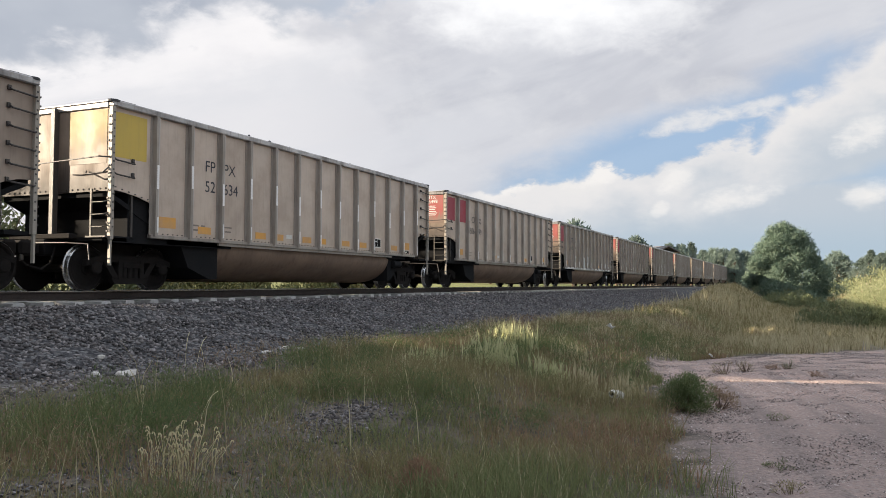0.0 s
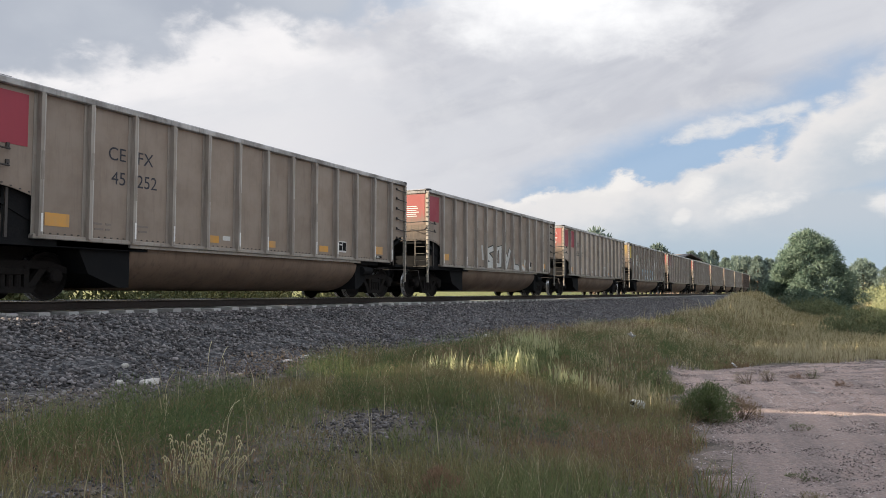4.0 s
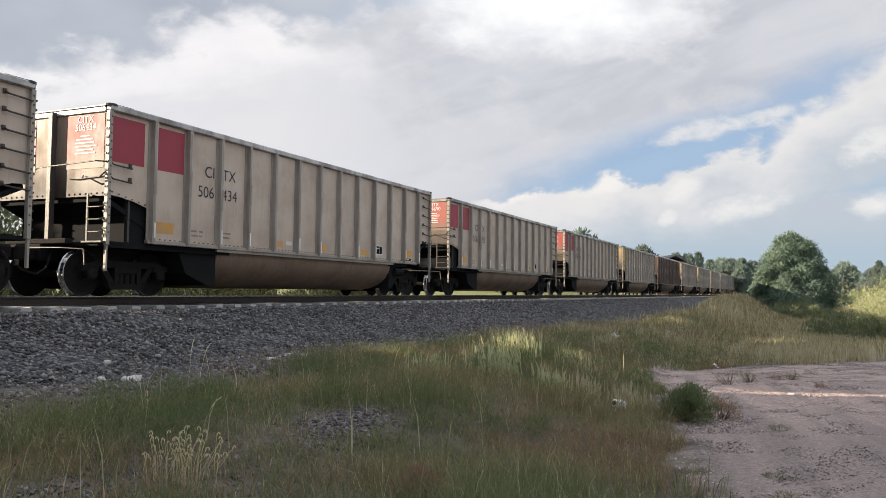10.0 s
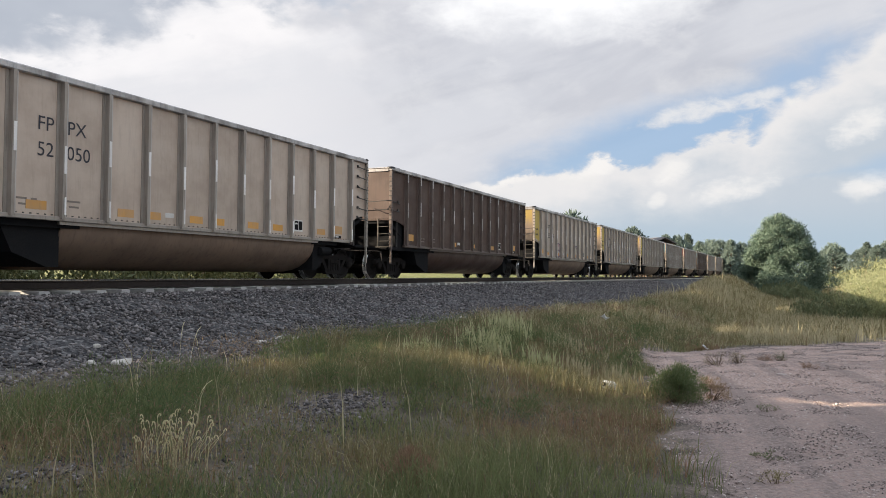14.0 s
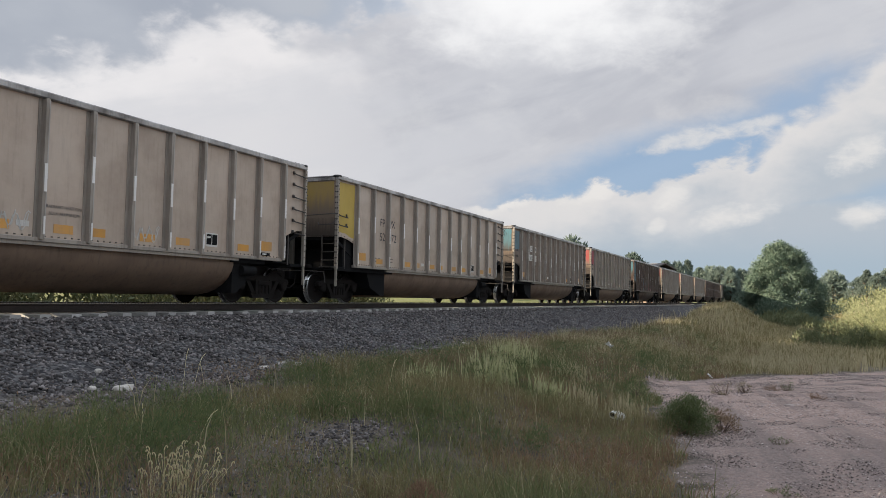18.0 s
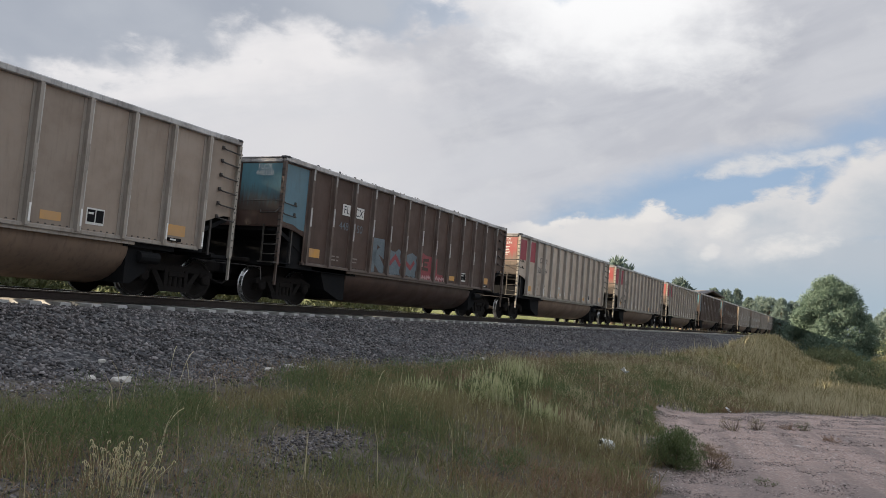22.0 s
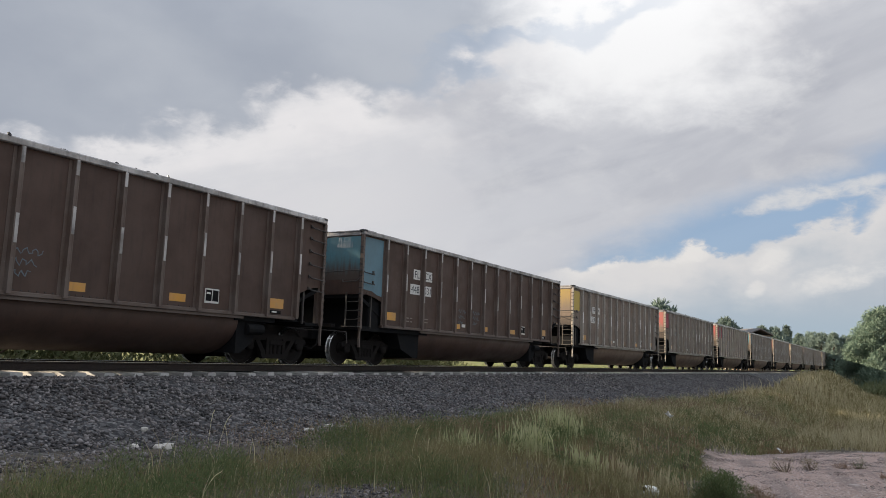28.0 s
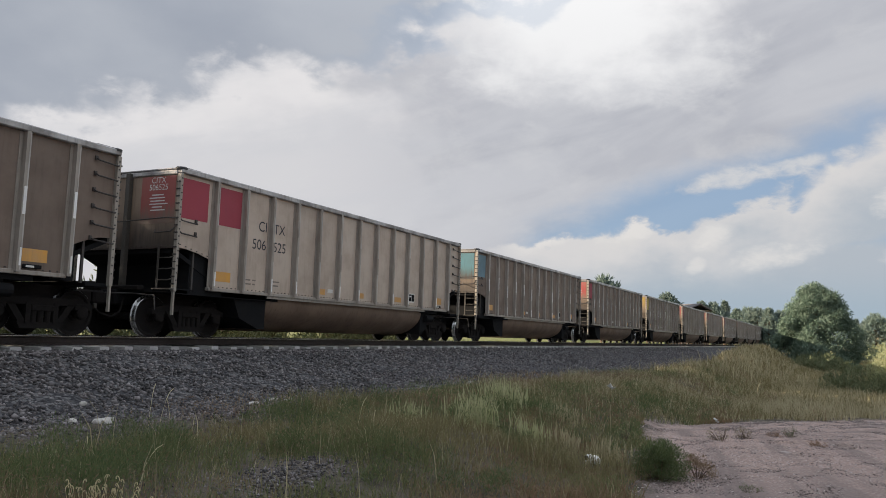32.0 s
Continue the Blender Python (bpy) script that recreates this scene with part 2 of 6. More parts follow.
def dusty_paint(name, col, dust, metal=0.0, rough=0.5, dusty=0.45, streak=0.5, spec=0.5, fade=None):
    """Painted or bare sheet with vertical rain streaks, dust and scratches; each sheet differs a little."""
    m = bpy.data.materials.new(name)
    m.use_nodes = True
    n = Net(m.node_tree)
    b = m.node_tree.nodes["Principled BSDF"]
    tc = n.add("ShaderNodeTexCoord").outputs["Object"]
    rnd = n.add("ShaderNodeObjectInfo").outputs["Random"]
    shift = n.add("ShaderNodeVectorMath", {0: tc, 1: n.add("ShaderNodeCombineXYZ", {0: n.math("MULTIPLY", rnd, 37.0), 1: 0.0, 2: n.math("MULTIPLY", rnd, 11.0)}).outputs[0]}, operation="ADD").outputs[0]
    long = n.add("ShaderNodeVectorMath", {0: shift, 1: (5.0, 5.0, 0.5)}, operation="MULTIPLY").outputs[0]
    s = n.noise(long, 2.2, 6, 0.65)
    p = n.noise(shift, 1.3, 5, 0.6)
    g = n.noise(shift, 30.0, 4, 0.6)
    c = n.mix(n.step(p, 0.35, 0.7, 0, dusty), col, dust)
    c = n.mix(n.step(s, 0.48, 0.72, 0, streak), c, tuple(v * 0.6 for v in dust))
    c = n.mix(n.step(g, 0.62, 0.78, 0, 0.3), c, tuple(min(v * 1.35, 0.9) for v in dust))
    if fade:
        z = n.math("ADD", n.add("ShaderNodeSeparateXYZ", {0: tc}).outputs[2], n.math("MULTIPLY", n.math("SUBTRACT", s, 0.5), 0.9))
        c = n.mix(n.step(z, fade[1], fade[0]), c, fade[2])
    k = n.math("MULTIPLY_ADD", rnd, 0.16, 0.92)
    c = n.mix(1.0, c, n.add("ShaderNodeCombineXYZ", {0: k, 1: k, 2: k}).outputs[0], "MULTIPLY")
    m.node_tree.links.new(c, b.inputs["Base Color"])
    b.inputs["Metallic"].default_value = metal
    b.inputs["Specular IOR Level"].default_value = spec
    m.node_tree.links.new(n.step(p, 0.3, 0.7, rough - 0.1, rough + 0.15), b.inputs["Roughness"])
    bp = n.add("ShaderNodeBump", {"Strength": 0.25, "Distance": 0.03, "Height": p})
    m.node_tree.links.new(bp.outputs[0], b.inputs["Normal"])
    return m


M = {}
M["silver"] = dusty_paint("weathered_aluminium", (0.53, 0.44, 0.37), (0.4, 0.32, 0.262), 0.35, 0.42, 0.6, 0.22)
M["silver_post"] = dusty_paint("aluminium_post", (0.35, 0.315, 0.28), (0.24, 0.2, 0.17), 0.3, 0.42)
M["rim"] = dusty_paint("worn_rim", (0.85, 0.84, 0.83), (0.62, 0.6, 0.57), 0.1, 0.4, 0.5, 0.3)
# light strip colour that paints the bright highlight on the silver posts' edges
M["edge"] = dusty_paint("post_edge_highlight", (0.5, 0.47, 0.44), (0.34, 0.3, 0.27), 0.3, 0.4)
M["tan"] = dusty_paint("dusty_tub", (0.2, 0.137, 0.096), (0.12, 0.083, 0.062), 0.0, 0.75)
M["brown"] = dusty_paint("brown_steel", (0.075, 0.042, 0.031), (0.055, 0.035, 0.028), 0.0, 0.62, 0.5, 0.4)
M["brown_post"] = dusty_paint("brown_post", (0.1, 0.068, 0.055), (0.25, 0.22, 0.2), 0.1, 0.5, 0.35, 0.3)
M["dim"] = dusty_paint("dim_aluminium", (0.31, 0.25, 0.205), (0.22, 0.17, 0.135), 0.25, 0.48, 0.5, 0.22)
M["chord"] = dusty_paint("scuffed_rim", (0.52, 0.5, 0.49), (0.13, 0.12, 0.115), 0.4, 0.4, 0.85, 0.5)
M["dull"] = dusty_paint("dull_sheet", (0.2, 0.15, 0.12), (0.135, 0.1, 0.08), 0.15, 0.55, 0.5, 0.3)
M["red"] = dusty_paint("faded_red", (0.31, 0.03, 0.055), (0.28, 0.06, 0.07), 0.0, 0.5, 0.3, 0.15)
M["yellow"] = dusty_paint("faded_yellow", (0.53, 0.38, 0.07), (0.42, 0.32, 0.12), 0.0, 0.5, 0.3, 0.15)
M["blue"] = dusty_paint("faded_blue", (0.1, 0.2, 0.255), (0.11, 0.15, 0.17), 0.0, 0.5, 0.5, 0.25)
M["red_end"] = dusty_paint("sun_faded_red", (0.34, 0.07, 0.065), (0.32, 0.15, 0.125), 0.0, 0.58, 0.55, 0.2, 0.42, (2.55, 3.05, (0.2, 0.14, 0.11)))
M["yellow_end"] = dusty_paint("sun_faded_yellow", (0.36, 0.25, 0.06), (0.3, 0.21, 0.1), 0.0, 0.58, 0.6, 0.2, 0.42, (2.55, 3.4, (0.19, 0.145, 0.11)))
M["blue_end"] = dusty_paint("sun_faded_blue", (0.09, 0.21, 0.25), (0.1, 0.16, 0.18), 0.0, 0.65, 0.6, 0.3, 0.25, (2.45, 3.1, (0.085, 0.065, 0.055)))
# gets darker towards the bottom edge, from z 2.95 down to 2.0
M["silver_end"] = dusty_paint("graded_end_sheet", (0.28, 0.21, 0.155), (0.19, 0.14, 0.105), 0.0, 0.6, 0.6, 0.4, 0.38, (2.0, 2.95, (0.075, 0.06, 0.05)))
M["orange"] = dusty_paint("orange_reflector", (0.66, 0.32, 0.05), (0.46, 0.3, 0.17), 0.0, 0.5, 0.75, 0.25)
M["white"] = material("white_mark", (0.7, 0.69, 0.66), 0.6, bump=0.0, amount=0.3)
M["black_mark"] = material("black_mark", (0.03, 0.032, 0.045), 0.6, bump=0.0, amount=0.2)
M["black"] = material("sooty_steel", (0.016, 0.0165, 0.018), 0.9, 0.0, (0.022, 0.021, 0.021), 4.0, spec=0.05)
M["truck"] = material("truck_casting", (0.02, 0.018, 0.0175), 0.9, 0.0, (0.026, 0.022, 0.02), 6.0, spec=0.08)
M["tread"] = material("polished_tread", (0.5, 0.5, 0.5), 0.3, 1.0, amount=0.2, bump=0.03)
M["corner"] = material("worn_corner_steel", (0.36, 0.325, 0.28), 0.55, 0.1, amount=0.4)
M["faint"] = material("faded_mark", (0.22, 0.185, 0.16), 0.6, bump=0.0, amount=0.3)
M["bar"] = material("grab_iron", (0.06, 0.053, 0.05), 0.55, 0.2, amount=0.4)
M["cap"] = material("dark_cap_steel", (0.05, 0.05, 0.055), 0.6, 0.2, amount=0.4)
M["pale"] = material("dirty_painted_steel", (0.075, 0.067, 0.058), 0.55, 0.1, amount=0.4)
M["coal"] = material("coal", (0.018, 0.018, 0.02), 0.55, 0, amount=0.4, scale=12)
M["rail"] = material("rail_side", (0.03, 0.021, 0.018), 0.8, 0.1, (0.045, 0.03, 0.024), 5)
M["railtop"] = material("rail_head", (0.45, 0.44, 0.43), 0.28, 1.0, amount=0.15, bump=0.02)
M["tie"] = material("concrete_tie", (0.5, 0.485, 0.465), 0.85, 0, (0.33, 0.315, 0.3), 6, 0.6, 60, 0.3, 0.3)
M["stone"] = material("ballast_stone", (0.042, 0.039, 0.041), 0.85, 0, (0.075, 0.06, 0.055), 1.2, 0.6, 30, 0.2, island=(0.262, 0.238, 0.235), rare=2.3)
M["toe"] = material("reddish_toe_gravel", (0.1, 0.078, 0.07), 0.9, 0, (0.14, 0.11, 0.1), 1.2, 0.6, 30, 0.2, island=(0.3, 0.26, 0.24), rare=2.5)
M["slab"] = material("pale_rock", (0.5, 0.47, 0.43), 0.85, 0, (0.36, 0.33, 0.3), 9)
M["pebble"] = material("lot_gravel", (0.3, 0.235, 0.21), 0.9, 0, (0.24, 0.19, 0.175), 3, island=(0.45, 0.385, 0.36))
M["grit"] = material("dark_grit", (0.08, 0.066, 0.064), 0.9, 0, (0.13, 0.105, 0.1), 3, island=(0.26, 0.215, 0.2), rare=1.5)
M["grass"] = foliage("grass_blades", (0.112, 0.142, 0.058), (0.152, 0.158, 0.07), (0.2, 0.22, 0.1), 0.7)
M["olive"] = foliage("olive_blades", (0.178, 0.15, 0.072), (0.215, 0.168, 0.086), (0.28, 0.25, 0.13), 0.7)
M["straw"] = foliage("straw_blades", (0.43, 0.37, 0.23), (0.36, 0.3, 0.175), (0.53, 0.47, 0.31), 0.7)
M["russet"] = foliage("russet_blades", (0.23, 0.138, 0.086), (0.26, 0.172, 0.104), (0.3, 0.195, 0.125), 0.7)
M["weed"] = foliage("weed_leaves", (0.075, 0.12, 0.052), (0.115, 0.14, 0.06), (0.17, 0.195, 0.085), 2.0)
M["haze"] = foliage("seed_haze", (0.22, 0.145, 0.095), (0.17, 0.145, 0.075), (0.28, 0.21, 0.14), 0.8)
M["plume"] = foliage("pale_seed_heads", (0.64, 0.56, 0.34), (0.52, 0.44, 0.25), (0.72, 0.65, 0.44), 3.0)
M["rust_weed"] = foliage("rusty_weed", (0.24, 0.145, 0.095), (0.18, 0.11, 0.075), (0.33, 0.22, 0.15), 2.0)
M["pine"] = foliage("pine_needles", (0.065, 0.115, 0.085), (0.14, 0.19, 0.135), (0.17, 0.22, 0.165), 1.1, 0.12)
# paler, bluer pine: the haze of distance is put into the leaf colour
M["hazed_far_pine"] = foliage("distant_pine", (0.135, 0.185, 0.165), (0.16, 0.205, 0.18), (0.19, 0.235, 0.2), 0.4, 0.4, 0.3)
M["willow"] = foliage("willow_leaves", (0.24, 0.27, 0.14), (0.3, 0.31, 0.165), (0.35, 0.36, 0.2), 0.9)
# grass lightened to carry the brightness of the sun patches on the bank
M["sunny_spike"] = foliage("sun_bright_spikes", (0.4, 0.42, 0.22), (0.46, 0.45, 0.25), (0.54, 0.52, 0.31), 0.9)
M["sage"] = foliage("sage_leaves", (0.12, 0.15, 0.08), (0.155, 0.172, 0.092), (0.185, 0.195, 0.105), 0.9, 0.22)
M["bark"] = material("pine_bark", (0.12, 0.08, 0.055), 0.9, 0, (0.07, 0.05, 0.04), 8, 0.6, 40, 0.5)
M["foil"] = material("white_litter", (0.78, 0.78, 0.76), 0.5, 0, (0.5, 0.5, 0.5), 14)
M["roofing"] = material("dark_shingles", (0.13, 0.12, 0.12), 0.85, 0, amount=0.4)
M["siding"] = material("house_siding", (0.2, 0.15, 0.11), 0.8, 0, amount=0.3)
M["glass"] = material("window_glass", (0.03, 0.035, 0.04), 0.1, 0, amount=0.1, bump=0)
for key, col in (("graf_white", (0.62, 0.62, 0.6)), ("graf_blue", (0.3, 0.42, 0.5)), ("graf_grey", (0.13, 0.165, 0.19)), ("graf_red", (0.27, 0.05, 0.06)), ("graf_purple", (0.14, 0.08, 0.14)), ("graf_black", (0.02, 0.02, 0.022)), ("graf_pink", (0.5, 0.3, 0.3))):
    M[key] = material(key, col, 0.6, bump=0.0, scale=5, amount=0.5)
M["sign"] = material("green_plate", (0.03, 0.06, 0.05), 0.5, bump=0)

# ---------------------------------------------------------------- building blocks


def part(name, bm, mat, parent=None, label=""):
    me = bpy.data.meshes.new(name)
    bm.to_mesh(me)
    bm.free()
    me.materials.append(M[mat])
    return linked(name, me, parent, label)


def linked(name, me, parent=None, label="", m=None):
    ob = new(name, me)
    ob.parent = parent
    if m is not None:
        ob.matrix_basis = m
    return tagged(ob, label)


def shape():
    return bmesh.new()


def box(bm, x0, x1, y0, y1, z0, z1, bevel=0.0):
    g = bmesh.ops.create_cube(bm, size=1, matrix=Matrix.Translation(((x0 + x1) / 2, (y0 + y1) / 2, (z0 + z1) / 2)) @ Matrix.Diagonal((x1 - x0, y1 - y0, z1 - z0, 1)))
    if bevel:
        edges = list({e for v in g["verts"] for e in v.link_edges})
        bmesh.ops.bevel(bm, geom=edges, offset=bevel, segments=1, affect="EDGES")
    return bm


def rod(bm, a, b, r, n=6, r2=None):
    a, b = Vector(a), Vector(b)
    d = b - a
    m = Matrix.Translation((a + b) / 2) @ d.to_track_quat("Z", "Y").to_matrix().to_4x4()
    bmesh.ops.create_cone(bm, cap_ends=True, segments=n, radius1=r, radius2=r if r2 is None else r2, depth=d.length, matrix=m)
    return bm


def bent(bm, pts, r, n=6):
    for a, b in zip(pts, pts[1:]):
        rod(bm, a, b, r, n)
    return bm


def prism(bm, pts, y0, y1):
    """A polygon in x and z, pulled from y0 to y1."""
    lo = [bm.verts.new((x, y0, z)) for x, z in pts]
    hi = [bm.verts.new((x, y1, z)) for x, z in pts]
    bm.faces.new(lo)
    bm.faces.new(hi[::-1])
    for i in range(len(pts)):
        j = (i + 1) % len(pts)
        bm.faces.new((lo[j], lo[i], hi[i], hi[j]))
    bmesh.ops.recalc_face_normals(bm, faces=bm.faces[:])
    return bm


def lathe(bm, prof, n=24, axis_m=None):
    """Turn a profile of (r, h) round z."""
    m = axis_m or Matrix()
    rings = [[bm.verts.new(m @ Vector((r * math.cos(2 * math.pi * i / n), r * math.sin(2 * math.pi * i / n), h))) for i in range(n)] for r, h in prof]
    for a, b in zip(rings, rings[1:]):
        for i in range(n):
            bm.faces.new((a[i], a[(i + 1) % n], b[(i + 1) % n], b[i]))
    bm.faces.new(rings[0][::-1])
    bm.faces.new(rings[-1])
    return bm


def soup(name, verts, faces, mat, parent=None, m=None, label=""):
    """A mesh from numpy arrays; faces of one size."""
    me = bpy.data.meshes.new(name)
    k = faces.shape[1]
    me.vertices.add(len(verts))
    me.vertices.foreach_set("co", np.ascontiguousarray(verts, dtype=np.float32).ravel())
    me.loops.add(faces.size)
    me.loops.foreach_set("vertex_index", np.ascontiguousarray(faces, dtype=np.int32).ravel())
    me.polygons.add(len(faces))
    me.polygons.foreach_set("loop_start", np.arange(0, faces.size, k, dtype=np.int32))
    me.update(calc_edges=True)
    me.materials.append(M[mat])
    return linked(name, me, parent, label, m)


def words(text, size, mat):
    """A flat mesh of text, standing in x and z, facing -y."""
    cu = bpy.data.curves.new("words", "FONT")
    cu.body, cu.size, cu.extrude = text, size, 0.0
    ob = new("words", cu)
    bpy.context.view_layer.update()
    me = bpy.data.meshes.new_from_object(ob)
    bpy.data.objects.remove(ob)
    bpy.data.curves.remove(cu)
    me.transform(Matrix.Rotation(radians(90), 4, "X"))
    me.materials.clear()
    me.materials.append(M[mat])
    return me


# the track's own frame: x along it, -y towards the lot, z = 0 at the lot
HEAD = radians(23.82)
ORIGIN = Vector((-7.877, 15.835, 0.0))
TR = Matrix.Translation(ORIGIN) @ Matrix.Rotation(math.pi / 2 - HEAD, 4, "Z")
RAIL = 1.45
ALONG, ASIDE = np.array([math.sin(HEAD), math.cos(HEAD)]), np.array([math.cos(HEAD), -math.sin(HEAD)])
RNG = np.random.default_rng(7)


def smooth(v, a, b):
    t = np.clip((v - a) / (b - a), 0, 1)
    return t * t * (3 - 2 * t)


def lot_edge(s):
    """The lot begins at this distance from the track's middle."""
    return np.maximum(12.05 - 0.2 * np.clip(s, -30, 8), 10.9 + 0.57 * (np.clip(s, 0, 80) - 7))


def ballast_edge(s):
    """The ballast reaches this far from the track's middle; it widens along the far bank."""
    return np.interp(s, [-30, 8, 13, 17, 22, 32, 42, 62], [5.0, 5.2, 5.4, 6.4, 7.2, 7.5, 7.9, 5.2])


def ground_z(s, d):
    s, d = np.asarray(s, float), np.asarray(d, float)
    lot = -0.02 - 0.018 * np.clip(s, -6, 22)
    z = np.interp(d, [-2500, -60, -9, -5.2, -2.45, 2.45, 5.1, 9.3], [2.0, 1.0, 0.85, 0.5, 1.17, 1.17, 0.38, 0.36])
    k = smooth(d, 9.3, 11.4)
    z = z * (1 - k) + k * (lot - 0.012 * np.clip(d - 14, 0, 60))
    z = z + 1.0 * np.exp(-((s - 53) / 15) ** 2 - ((d - 9.6) / 2.6) ** 2) * smooth(d, 4.5, 8)
    # hills beyond
    z = z + 4.3 * smooth(s, 78, 130) * smooth(d, 15, 33) + 5.5 * smooth(s, 90, 240) * smooth(-d, 12, 60) + 3.0 * smooth(s, 190, 280) * smooth(np.abs(d), 5, 20)
    z = z + 0.05 * np.sin(s * 0.9 + d * 0.4) * np.sin(d * 1.3 - s * 0.23) * smooth(np.abs(d), 5.2, 7) * (1 - 0.6 * k)
    return z

# ---------------------------------------------------------------- ground and track


def ground_material():
    m = bpy.data.materials.new("ground")
    m.use_nodes = True
    n = Net(m.node_tree)
    b = m.node_tree.nodes["Principled BSDF"]
    vec = n.add("ShaderNodeTexCoord").outputs["Object"]
    big, mid = n.noise(vec, 0.35, 5, 0.6), n.noise(vec, 2.2, 6, 0.65)
    fine = n.noise(vec, 26.0, 5, 0.7)
    cell = n.add("ShaderNodeTexVoronoi", {"Vector": vec, "Scale": 17.0})
    tone = n.add("ShaderNodeSeparateColor", {0: cell.outputs["Color"]}).outputs[0]
    wob = n.math("ADD", n.math("MULTIPLY", n.math("SUBTRACT", mid, 0.5), 1.6), n.math("MULTIPLY", n.math("SUBTRACT", fine, 0.5), 0.5))
    at = n.add("ShaderNodeAttribute", attribute="lot").outputs["Fac"]
    ab = n.add("ShaderNodeAttribute", attribute="ballast").outputs["Fac"]
    lot = n.step(n.math("ADD", at, wob), -0.25, 0.3)
    bal = n.step(n.math("ADD", ab, wob), -0.35, 0.2)
    soil = n.mix(n.step(mid, 0.35, 0.65), (0.07, 0.06, 0.046), (0.125, 0.104, 0.082))
    dry = n.mix(n.step(big, 0.35, 0.65), (0.32, 0.275, 0.19), (0.26, 0.24, 0.145))
    far = n.step(n.add("ShaderNodeVectorMath", {0: vec}, operation="LENGTH").outputs["Value"], 18.0, 34.0)
    soil = n.mix(far, soil, dry)
    over = n.step(n.math("MULTIPLY", n.add("ShaderNodeSeparateXYZ", {0: vec}).outputs[1], 1.0), 4.0, 6.5)
    soil = n.mix(over, soil, n.mix(n.step(mid, 0.35, 0.65), (0.11, 0.135, 0.045), (0.2, 0.19, 0.08)))
    gravel = n.mix(n.step(big, 0.3, 0.7), (0.395, 0.278, 0.236), (0.33, 0.238, 0.205))
    gravel = n.mix(n.step(mid, 0.45, 0.7, 0, 0.5), gravel, (0.24, 0.19, 0.17))
    grit = n.add("ShaderNodeTexVoronoi", {"Vector": vec, "Scale": 36.0})
    speck = n.add("ShaderNodeSeparateColor", {0: grit.outputs["Color"]}).outputs[0]
    gravel = n.mix(n.step(speck, 0.68, 0.94, 0, 0.65), gravel, (0.16, 0.12, 0.108))
    gravel = n.mix(n.step(speck, 0.3, 0.05, 0, 0.7), gravel, (0.52, 0.44, 0.4))
    rut = n.add("ShaderNodeCombineXYZ", {0: n.math("MULTIPLY", at, 1.5), 1: n.math("MULTIPLY", n.add("ShaderNodeSeparateXYZ", {0: vec}).outputs[0], 0.12), 2: 0.0}).outputs[0]
    gravel = n.mix(n.step(n.noise(rut, 1.0, 4, 0.6, 0.3), 0.46, 0.62, 0, 0.7), gravel, (0.17, 0.135, 0.125))
    gravel = n.mix(n.step(fine, 0.45, 0.75, 0, 0.45), gravel, (0.17, 0.14, 0.13))
    drift = n.step(n.math("ADD", n.add("ShaderNodeSeparateXYZ", {0: vec}).outputs[0], n.math("MULTIPLY", n.math("SUBTRACT", big, 0.5), 14.0)), 2.5, -3.0, 0.0, 0.6)
    gravel = n.mix(drift, gravel, n.mix(n.step(speck, 0.3, 0.7), (0.13, 0.105, 0.1), (0.26, 0.205, 0.185)))
    rock = n.mix(n.math('POWER', tone, 2.0), (0.03, 0.03, 0.034), (0.17, 0.165, 0.165))
    c = n.mix(lot, soil, gravel)
    c = n.mix(bal, c, rock)
    m.node_tree.links.new(c, b.inputs["Base Color"])
    b.inputs["Roughness"].default_value = 0.95
    b.inputs["Specular IOR Level"].default_value = 0.2
    bump = n.add("ShaderNodeBump", {"Strength": 0.6, "Distance": 0.03, "Height": n.math("ADD", n.math("MULTIPLY_ADD", grit.outputs["Distance"], -0.5, fine), n.math("MULTIPLY", cell.outputs["Distance"], -0.6))})
    m.node_tree.links.new(bump.outputs[0], b.inputs["Normal"])
    return m


def make_ground():
    M["ground"] = ground_material()
    s = np.concatenate([[-2500, -1200, -600, -300, -150, -80, -50, -35], np.arange(-25, 75, 0.4), np.arange(75, 130, 2.0), np.arange(130, 320, 8.0), [400, 600, 1000, 1700, 2500]])
    d = np.concatenate([[-2500, -1200, -600, -350, -250, -180, -120, -80, -60, -45, -34, -26, -20, -16, -13, -11, -9], np.arange(-8, 24, 0.3), [26, 29, 33, 38, 45, 55, 70, 90, 120, 180, 300, 600, 1200, 2500]])
    S, D = np.meshgrid(s, d, indexing="ij")
    Z = ground_z(S, D)
    Z += np.where(np.abs(D) < 30, RNG.normal(0, 0.012, Z.shape), 0)
    v = np.stack([S, -D, Z], -1).reshape(-1, 3)
    i = np.arange(S.size).reshape(S.shape)
    f = np.stack([i[:-1, :-1], i[:-1, 1:], i[1:, 1:], i[1:, :-1]], -1).reshape(-1, 4)
    ob = soup("ground", v, f, "ground", m=TR)
    me = ob.data
    me.polygons.foreach_set("use_smooth", np.ones(len(f), dtype=bool))
    lot = np.where(S < 34, D - lot_edge(S), -3.0)
    for key, val in (("lot", lot), ("ballast", np.where(D > 0, ballast_edge(S), 5.0) - np.abs(D + 0.25 * np.sin(S * 0.8)) + np.where(D < 0, -0.6, 0))):
        a = me.attributes.new(key, "FLOAT", "POINT")
        a.data.foreach_set("value", np.clip(val, -4, 4).astype(np.float32).ravel())
    tagged(ob, "dry grassy ground with a pink gravel lot and a grey ballast bank", "ground", kind="structure")


